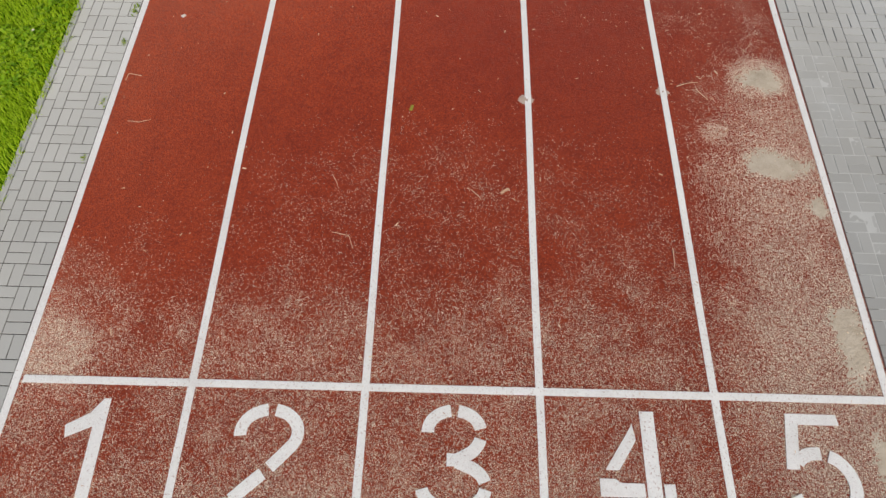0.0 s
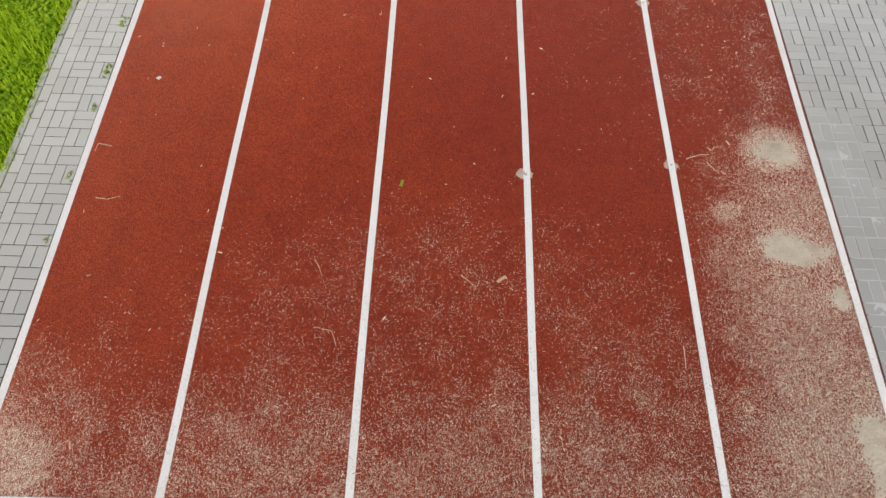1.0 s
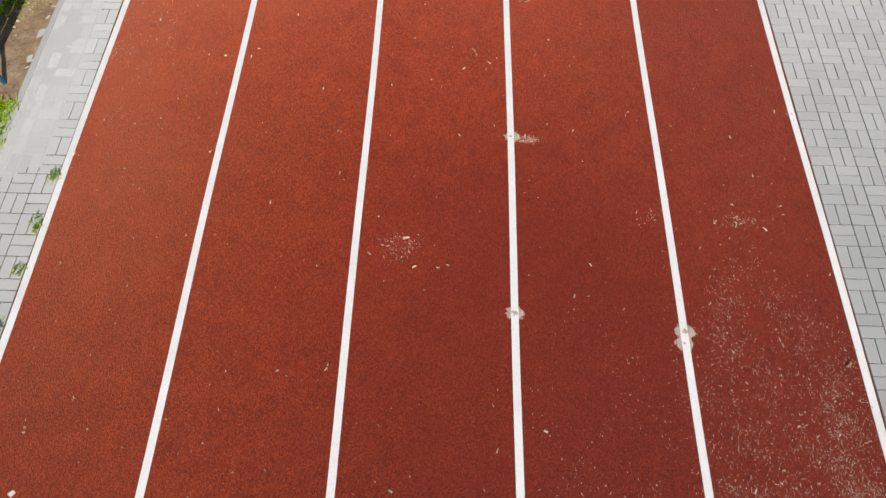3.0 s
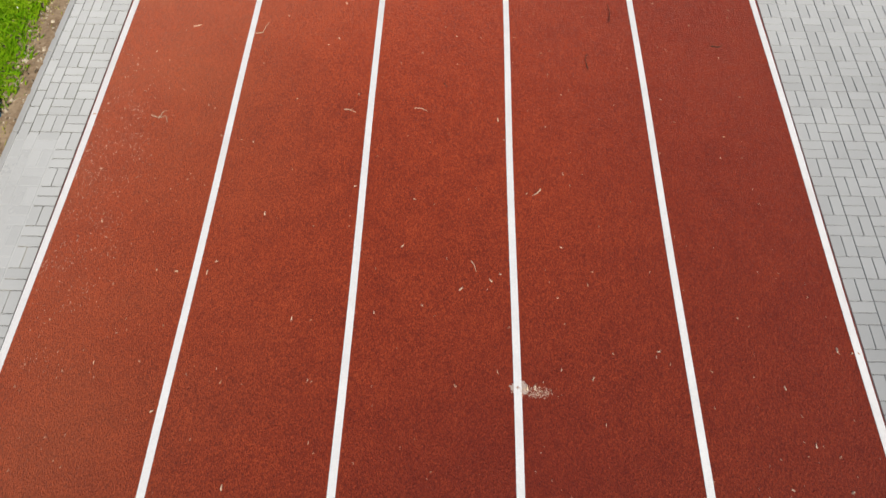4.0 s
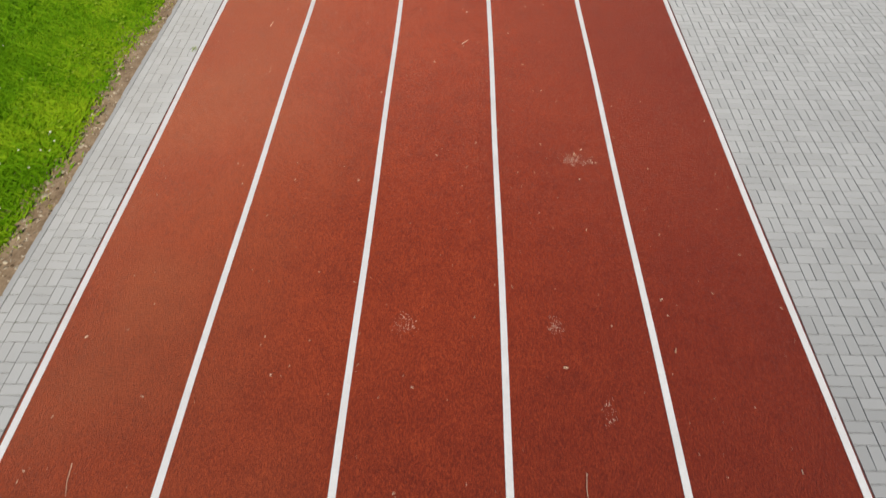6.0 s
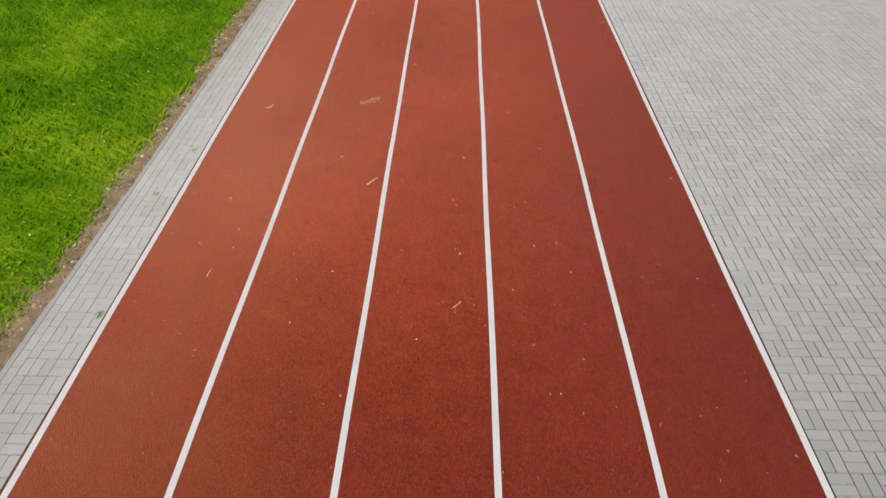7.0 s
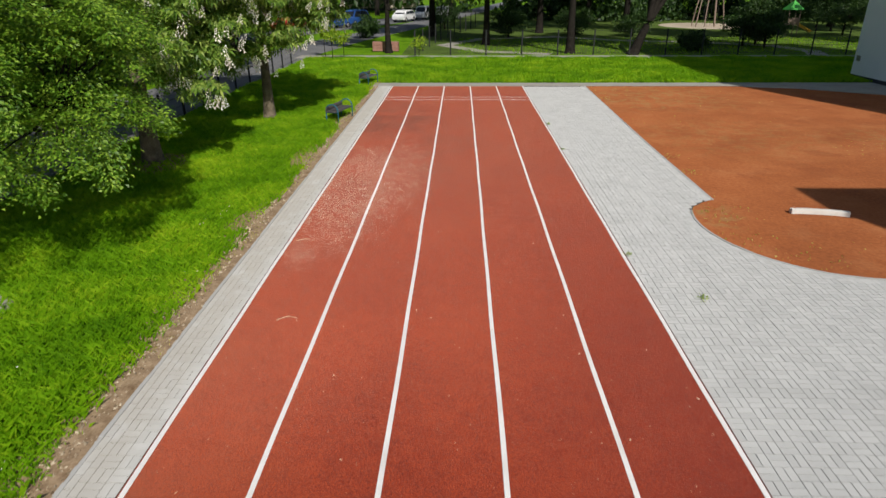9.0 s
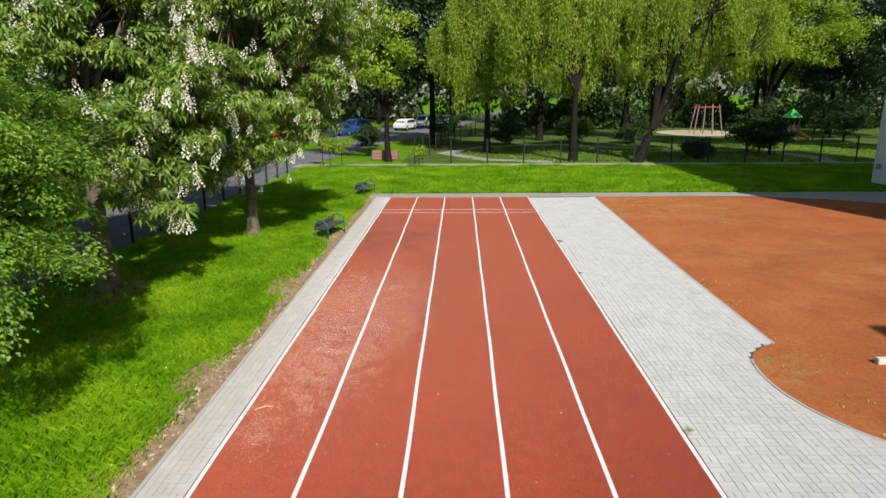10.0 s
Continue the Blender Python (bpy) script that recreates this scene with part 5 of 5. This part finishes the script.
lawn("grass_far", [blades(110000, -3.9, 26, 50.5, 61.2, 0.12, 0.24, 0.011, 25, slim=True), blades(9000, 0, 40, 64, 78, 0.06, 0.12, 0.03, 26)], "long bright green grass behind the end of the track")

v, f = blades(34000, -4.95, -3.82, 4, 51, 0.03, 0.08, 0.006, 27, lambda a, b: (is_bare(a, b) and b > 28) or a > grass_edge(b) - 0.12 and noise.noise(Vector((a * 1.6, b * 0.9, 6.0))) > 0.05 + 1.1 * (a - grass_edge(b) - 0.12))
tagged(new("dry_grass", mesh_of("dry_grass", v, f, M_DRYGRASS)), "sparse yellowing grass tufts on the bare soil", "grass", "", "stuff")


def broad_weeds():
    r = np.random.default_rng(31)
    pos, ax, up, sz = [], [], [], []
    for k in range(1900):
        x, y = (r.uniform(-5.2, -3.85), r.uniform(0, 6.86) if k % 3 else r.uniform(0, 20)) if k < 1300 else (r.uniform(-9, -4.2), r.uniform(20, 48))
        if noise.noise(Vector((x * 0.9, y * 0.9, 8.0))) < 0.02 or not grassy(x, y):
            continue
        for i in range(9):
            a = r.uniform(0, 6.28)
            pos.append((x + r.normal() * 0.05, y + r.normal() * 0.05, r.uniform(0.0, 0.09)))
            ax.append((math.cos(a), math.sin(a), r.uniform(0.1, 0.6)))
            up.append((0, 0, 1.0))
            sz.append(r.uniform(0.025, 0.055) * (1 if y < 20 else 1.2))
    tv = [(0, 0, 0), (0.5, 0.42, 0.05), (1, 0, -0.08), (0.5, -0.42, 0.05)]
    v, f = scatter_template(tv, LEAF_F, np.array(pos), np.array(ax), np.array(up), np.array(sz))
    return mesh_of("broad_weeds", v, f, M_WEED)


tagged(new("broad_weeds", broad_weeds()), "dark broad-leaved weeds scattered through the grass", "weeds", "", "stuff")


def daisies():
    """Tiny white flowers and seed heads at the tips of the grass."""
    r = np.random.default_rng(37)
    pos = []
    while len(pos) < 140:
        x, y = r.uniform(-5.6, -3.95), r.uniform(2.5, 32)
        if x < grass_edge(y) - 0.05 and noise.noise(Vector((x * 1.1, y * 0.7, 12.0))) > 0.1:
            pos.append((x, y, r.uniform(0.06, 0.12) + (0.03 if y > 9 else 0)))
    n = len(pos)
    a = r.uniform(0, 6.28, n)
    tv = [(math.cos(k * 1.047), math.sin(k * 1.047), 0.25 * (k % 2)) for k in range(6)] + [(0, 0, -0.6)]
    tf = [(k, (k + 1) % 6, 6) for k in range(6)]
    v, f = scatter_template(tv, tf, np.array(pos), np.stack([np.cos(a), np.sin(a), r.normal(size=n) * 0.3], 1), np.tile([0, 0, 1.0], (n, 1)), r.uniform(0.006, 0.013, n))
    return mesh_of("daisies", v, f, M_BLOSSOM)


tagged(new("daisies", daisies()), "tiny white flowers scattered in the green grass", "flowers", "", "stuff")


def weed_tuft(x, y, s, seed, z=-0.012):
    r = np.random.default_rng(seed)
    n = 34
    a = r.uniform(0, 6.28, n)
    pos = np.stack([x + r.normal(size=n) * 0.022 * s, y + r.normal(size=n) * 0.04 * s, np.full(n, z) + r.uniform(0, 0.02, n)], 1)
    ax = np.stack([np.cos(a), np.sin(a), r.uniform(0.3, 1.2, n)], 1)
    v, f = scatter_template([(0, 0, 0), (0.5, 0.14, 0.05), (1, 0, -0.1), (0.5, -0.14, 0.05)], LEAF_F, pos, ax, np.tile([0, 0, 1.0], (n, 1)), r.uniform(0.025, 0.055, n) * s)
    tagged(new("weed_tuft", mesh_of("weed_tuft", v, f, M_WILLOW)), "small green weed growing in a joint beside the track", "weed")


for k, (x, y, s) in enumerate([(-3.20, 6.06, 1.1), (-3.20, 5.60, 1.1), (-3.20, 5.2, 1.0), (-3.21, 4.71, 1.0), (-3.22, 4.27, 0.8), (-3.21, 3.65, 0.9), (-3.22, 3.23, 0.6), (-3.21, 2.51, 0.6), (-3.21, 1.90, 0.5), (3.24, 40.7, 1.7), (3.21, 37.2, 1.1), (3.97, 27.8, 1.4), (-3.22, 17.6, 0.6), (-3.42, 19.6, 0.55), (-3.3, 20.6, 0.55), (3.22, 29.5, 1.2), (-3.24, 12.2, 0.6)]):
    weed_tuft(x, y, s, 300 + k)


def clay_weeds():
    r = np.random.default_rng(33)
    pts = [(5.55, 31.75, 0.5, 120), (5.35, 30.2, 0.5, 90), (9.2, 29.5, 0.7, 160), (6.3, 29.2, 0.6, 60), (13.4, 37.3, 0.9, 160), (6.15, 34.8, 0.2, 40), (6.1, 36.5, 0.2, 60), (6.15, 46.0, 0.25, 60), (7.0, 48.7, 1.5, 120), (10, 45, 4, 90)]
    pos = np.concatenate([np.stack([r.normal(x, s, n), r.normal(y, s * 0.7, n), np.full(n, -0.014)], 1) for x, y, s, n in pts])
    pos = pos[[in_clay(p[0], p[1], -0.03) for p in pos]]
    n = len(pos)
    a = r.uniform(0, 6.28, n)
    v, f = scatter_template(LEAF_V, LEAF_F, pos, np.stack([np.cos(a), np.sin(a), r.uniform(0.3, 1.2, n)], 1), np.tile([0, 0, 1.0], (n, 1)), r.uniform(0.02, 0.055, n))
    return mesh_of("clay_weeds", v, f, M_DRYGRASS)


tagged(new("clay_weeds", clay_weeds()), "sparse yellowing weeds sprouting on the clay", "weeds", "", "stuff")


# ---- litter on the track ----
def litter():
    r = np.random.default_rng(41)
    n = 2200
    pos = np.stack([r.uniform(-HALF, HALF, n), r.uniform(-1.5, 40, n) ** 1.0, np.full(n, 0.003)], 1)
    groups = [(0.75, 6.56, 0.10, 0.03, 30), (-0.25, 5.5, 0.15, 0.1, 24), (2.46, 5.8, 0.12, 0.05, 26), (1.75, 5.78, 0.08, 0.06, 14), (1.48, 15.58, 0.13, 0.07, 34), (-1.08, 22.0, 0.16, 0.12, 40), (0.3, 17.8, 0.1, 0.1, 12), (-2.6, 8.0, 0.4, 1.6, 45), (2.6, 3.5, 0.4, 1.6, 260), (0.0, 0.5, 1.8, 0.7, 420), (-1.9, 33.5, 0.9, 3.0, 160)]
    pos = np.concatenate([pos] + [np.stack([r.normal(x, sx, k), r.normal(y, sy, k), np.full(k, 0.004)], 1) for x, y, sx, sy, k in groups])
    pos = pos[np.abs(pos[:, 0]) < HALF]
    n = len(pos)
    a = r.uniform(0, 6.28, n)
    s = r.gamma(2.0, 0.0024, n) + 0.003
    tv = [(-1, -0.28, 0), (1, -0.22, 0.0), (0.9, 0.2, 0.25), (-0.8, 0.3, 0.2), (0.0, 0.0, 0.55)]
    tf = [(0, 1, 4), (1, 2, 4), (2, 3, 4), (3, 0, 4)]
    v, f = scatter_template(tv, tf, pos, np.stack([np.cos(a), np.sin(a), 0 * a], 1), np.tile([0, 0, 1.0], (n, 1)), s)
    return mesh_of("litter", v, f, M_STRAW)


tagged(new("litter", litter()), "tiny pale seeds, bark flakes and straw bits on the track", "litter", "", "stuff")


STRAW = "thin dry straw stalk lying on the red track"


def twig(label, pts, rad, mat=None):
    p = np.array([(x, y, 0.004 + rad + 0.006 * math.sin(i * 1.3) ** 2) for i, (x, y) in enumerate(pts)])
    k = np.linspace(0, 1, 4 * len(p))
    q = np.stack([np.interp(k * (len(p) - 1), np.arange(len(p)), p[:, c]) for c in range(3)], 1)
    tagged(new("twig", tubes("twig", [(q, rad * (1 - 0.45 * k))], mat or (M_STRAW if label == STRAW else M_TWIG), 6)), label, "twig")


twig(STRAW, [(-2.93, 2.30), (-2.83, 2.285), (-2.73, 2.32)], 0.003)
twig(STRAW, [(-0.94, 1.23), (-0.86, 1.21), (-0.82, 1.10)], 0.003)
twig(STRAW, [(0.09, 1.70), (0.15, 1.65), (0.21, 1.58)], 0.003)
tagged(new("wood_chip", from_bm("wood_chip", ribbon([(0.37, 1.65), (0.405, 1.68), (0.44, 1.70)], 0.022, 0.003, 0.006), M_STRAW)), "small pale chip of wood on the red track", "litter")
twig(STRAW, [(-2.94, 2.82), (-3.06, 2.84), (-3.07, 2.76)], 0.003)
twig("dry twig with a feathery tip across a lane line", [(-1.83, 10.02), (-1.76, 10.03), (-1.745, 10.12), (-1.72, 10.17)], 0.004)
twig(STRAW, [(-2.0, 11.24), (-1.985, 11.32), (-2.01, 11.40)], 0.004)
twig("small branched dry twig on the red track", [(-2.60, 8.98), (-2.53, 8.95), (-2.46, 8.97), (-2.44, 8.90)], 0.004)
twig("small branched dry twig on the red track", [(-2.53, 8.95), (-2.50, 9.02), (-2.47, 9.04)], 0.003)
twig(STRAW, [(-2.46, 10.10), (-2.38, 10.12)], 0.005)
twig("long reddish dry stalk beside a lane line", [(-2.05, 11.02), (-2.02, 11.2), (-1.99, 11.33)], 0.005)
twig("dark curled bark strip on the track", [(1.64, 10.25), (1.66, 10.38), (1.65, 10.50)], 0.004, M_DARKTWIG)
twig("dark bent bark strip on the track", [(2.58, 9.95), (2.66, 9.93), (2.70, 9.96)], 0.005, M_DARKTWIG)
twig("dark thin bark strip on the track", [(1.38, 9.62), (1.365, 9.75), (1.39, 9.82)], 0.004, M_DARKTWIG)
twig("dark bent twig on the track", [(0.03, 9.42), (0.06, 9.37)], 0.005, M_DARKTWIG)
for dy in (0, 0.07, 0.13):
    twig(STRAW, [(-1.22 + dy, 21.95 + dy), (-1.05, 22.0 + dy * 0.8), (-0.92, 22.04 + dy)], 0.003, M_STRAW)
twig(STRAW, [(-0.86, 19.85), (-0.78, 19.95), (-0.74, 20.0)], 0.006)
twig(STRAW, [(0.25, 17.78), (0.33, 17.86)], 0.005)
twig(STRAW, [(-2.55, 27.0), (-2.4, 27.1), (-2.25, 27.06)], 0.006)
twig(STRAW, [(-3.0, 30.0), (-2.85, 30.1), (-2.75, 30.08)], 0.007)
for pts, rad in [
        ([(2.01, 2.86), (2.12, 2.90), (2.21, 2.91)], 0.004), ([(2.18, 2.83), (2.22, 2.77), (2.27, 2.71)], 0.004), ([(1.74, 1.18), (1.735, 1.09), (1.73, 1.0)], 0.004),
        ([(-1.0, 1.24), (-0.97, 1.235), (-0.95, 1.24)], 0.003), ([(2.21, 2.99), (2.24, 2.95), (2.28, 3.0)], 0.004), ([(-1.05, 1.78), (-1.02, 1.73), (-0.99, 1.66)], 0.003),
        ([(0.87, 8.26), (0.835, 8.22), (0.80, 8.20)], 0.004), ([(0.29, 7.58), (0.315, 7.54), (0.33, 7.49)], 0.003), ([(-0.23, 9.12), (-0.16, 9.11), (-0.11, 9.08)], 0.003),
        ([(-0.87, 9.09), (-0.80, 9.08), (-0.75, 9.05)], 0.003), ([(-2.55, 12.2), (-2.53, 12.07), (-2.50, 11.97)], 0.003), ([(1.18, 12.22), (1.165, 12.11), (1.167, 12.02)], 0.003),
        ([(-2.34, 18.16), (-2.33, 18.22), (-2.32, 18.27)], 0.005), ([(-2.55, 21.77), (-2.52, 21.83), (-2.50, 21.88)], 0.006), ([(-2.60, 21.75), (-2.57, 21.79), (-2.56, 21.84)], 0.005)]:
    twig(STRAW, pts, rad)
tagged(new("plastic_scrap", from_bm("plastic_scrap", ribbon([(-2.735, 3.60), (-2.72, 3.585), (-2.705, 3.61)], 0.028, 0.003, 0.006), M_BOARD)), "small white scrap on the red track", "litter")
tagged(new("fallen_leaf", from_bm("fallen_leaf", ribbon([(-0.43, 2.50), (-0.42, 2.53), (-0.415, 2.56)], 0.026, 0.003, 0.006), M_DRYGRASS)), "small yellowing fallen leaf on the track", "leaf")

# ---- paving blocks in basket weave ----
MOD = 0.1914
GAP = 0.0058


def block_mesh(gap):
    """A block with chamfered top, open below."""
    w, l = MOD / 2 - gap, MOD - gap
    c = 0.0018
    lo = [(-w / 2, -l / 2), (w / 2, -l / 2), (w / 2, l / 2), (-w / 2, l / 2)]
    hi = [(-w / 2 + c, -l / 2 + c), (w / 2 - c, -l / 2 + c), (w / 2 - c, l / 2 - c), (-w / 2 + c, l / 2 - c)]
    v = [(x, y, -0.05) for x, y in lo] + [(x, y, -0.0022) for x, y in lo] + [(x, y, 0) for x, y in hi]
    f = [(8, 9, 10, 11)] + [(i, (i + 1) % 4, 4 + (i + 1) % 4, 4 + i) for i in range(4)] + [(4 + i, 4 + (i + 1) % 4, 8 + (i + 1) % 4, 8 + i) for i in range(4)]
    return v, f


def basket(x0, x1, y0, y1, keep):
    """Centres and turns of blocks: pairs of blocks in squares, alternately along and across."""
    out = []
    for i in range(int((x1 - x0) / MOD)):
        for j in range(int((y1 - y0) / MOD)):
            cx, cy = x0 + (i + 0.5) * MOD, y0 + (j + 0.5) * MOD
            along = (i + j) % 2 == 1
            for s in (-0.25, 0.25):
                p = (cx + (s * MOD if along else 0), cy + (0 if along else s * MOD), along)
                if keep(p[0], p[1]):
                    out.append(p)
    return out


def seen_area(x, y):
    if in_clay(x, y):
        return False
    return x < 12.3 if y < 30 else x < 16


blocks_r = basket(3.179, 16.0, -2.061, 49.4, seen_area)
xl = -3.565
PITCH_L, START_L = 0.1925, -2.186
blocks_l = [(x, START_L + y * PITCH_L / MOD, along) for x, y, along in basket(xl, xl + 2 * MOD + 0.01, 0.0, 51.8, lambda x, y: True)]
for c in range(2):
    for j in range(int(51.9 / PITCH_L)):
        blocks_l.append((xl - (c + 0.5) * MOD / 2, START_L + (j + 0.5 + 0.5 * c) * PITCH_L, True))

def plain_block(gap):
    """A simpler block for the far stretch: a flat top and sides."""
    w, l = MOD / 4 - gap / 2, MOD / 2 - gap / 2
    rim = [(-w, -l), (w, -l), (w, l), (-w, l)]
    return [(x, y, -0.05) for x, y in rim] + [(x, y, 0.0) for x, y in rim], [(4, 5, 6, 7)] + [(k, (k + 1) % 4, 4 + (k + 1) % 4, 4 + k) for k in range(4)]


NEAR_RIGHT, NEAR_LEFT, FAR_BLOCK = block_mesh(GAP), block_mesh(GAP + 0.0018), plain_block(0.0074)


def trimmed(v, centre):
    """Blocks that meet the clay's kerb are cut to its line."""
    a = np.array(CLAY_EDGE)
    d = np.roll(a, -1, 0) - a
    ln = np.linalg.norm(d, axis=1)
    out = np.stack([d[:, 1], -d[:, 0]], 1) / ln[:, None]
    for i, c in enumerate(centre):
        if c[0] < 4.6 or c[1] < 28.2:
            continue
        k = np.clip(((c - a) * d).sum(1) / ln ** 2, 0, 1)
        far = np.linalg.norm(a + d * k[:, None] - c, axis=1)
        s = int(np.argmin(far))
        if far[s] < 0.14:
            depth = (v[i, :, :2] - a[s]) @ out[s]
            v[i, :, :2] += np.maximum(0.0, 0.03 - depth)[:, None] * out[s]
    return v


def lay(blocks, parent, singles, near_shape):
    one = mesh_of("paving_block", *near_shape, M_PAVER_O)
    near = [b for b in blocks if singles(b[0], b[1])][:300]
    picked = set((b[0], b[1]) for b in near)
    for x, y, along in near:
        ob = new("brick", one)
        ob.parent = parent
        ob.matrix_basis = pose(x, y, -0.011 + min(0.0016, max(-0.0016, rng.normal() * 0.0008)), rng.normal() * 0.15, rng.normal() * 0.15, (0 if along else 90) + rng.normal() * 0.35)
    rest = np.array([(x, y, 0.0 if along else math.pi / 2) for x, y, along in blocks if (x, y) not in picked])
    for shape, group in ((near_shape, rest[rest[:, 1] < 12]), (FAR_BLOCK, rest[rest[:, 1] >= 12])):
        lay_rest(group, parent, *shape)


def lay_rest(rest, parent, shape_v, shape_f):
    n = len(rest)
    ang = rest[:, 2] + rng.normal(size=n) * 0.006
    z = -0.011 + np.clip(rng.normal(size=n) * 0.0006, -0.0014, 0.0014) + 0.0004 * np.sin(rest[:, 0] * 1.3) * np.sin(rest[:, 1] * 0.9)
    tilt = rng.normal(size=(n, 2)) * 0.0035
    t = np.array(shape_v)
    c, s = np.cos(ang)[:, None], np.sin(ang)[:, None]
    vx, vy = t[None, :, 0] * c - t[None, :, 1] * s, t[None, :, 0] * s + t[None, :, 1] * c
    v = np.stack([rest[:, 0:1] + vx, rest[:, 1:2] + vy, z[:, None] + t[None, :, 2] + vx * tilt[:, 0:1] + vy * tilt[:, 1:2]], -1)
    v = (trimmed(v, rest[:, :2]) if parent == pavement_right else v).reshape(-1, 3)
    f = (np.array(shape_f)[None] + (np.arange(n) * len(t))[:, None, None]).reshape(-1, 4)
    ob = new("paving_blocks", mesh_of("paving_blocks", v, f, M_PAVER_I))
    ob.parent = parent
    tagged(ob, "grey concrete blocks in basket weave", "", "", "stuff")


lay(blocks_r, pavement_right, lambda x, y: x < 4.3 and 2.0 < y < 7.0, NEAR_RIGHT)
lay(blocks_l, pavement_left, lambda x, y: 0.5 < y < 9.2, NEAR_LEFT)
edge_kerb = thing("path_kerb", "narrow grey concrete kerb between path and soil", "kerb", kind="structure")
kx = xl - MOD
for k in range(53):
    part("kerb_stone", boxed(kx - 0.058, -2.0 + k * 0.98, -0.15, kx - 0.003, -2.0 + k * 0.98 + 0.974, -0.004 + rng.normal() * 0.002, bevel=0.006), M_KERB, edge_kerb)
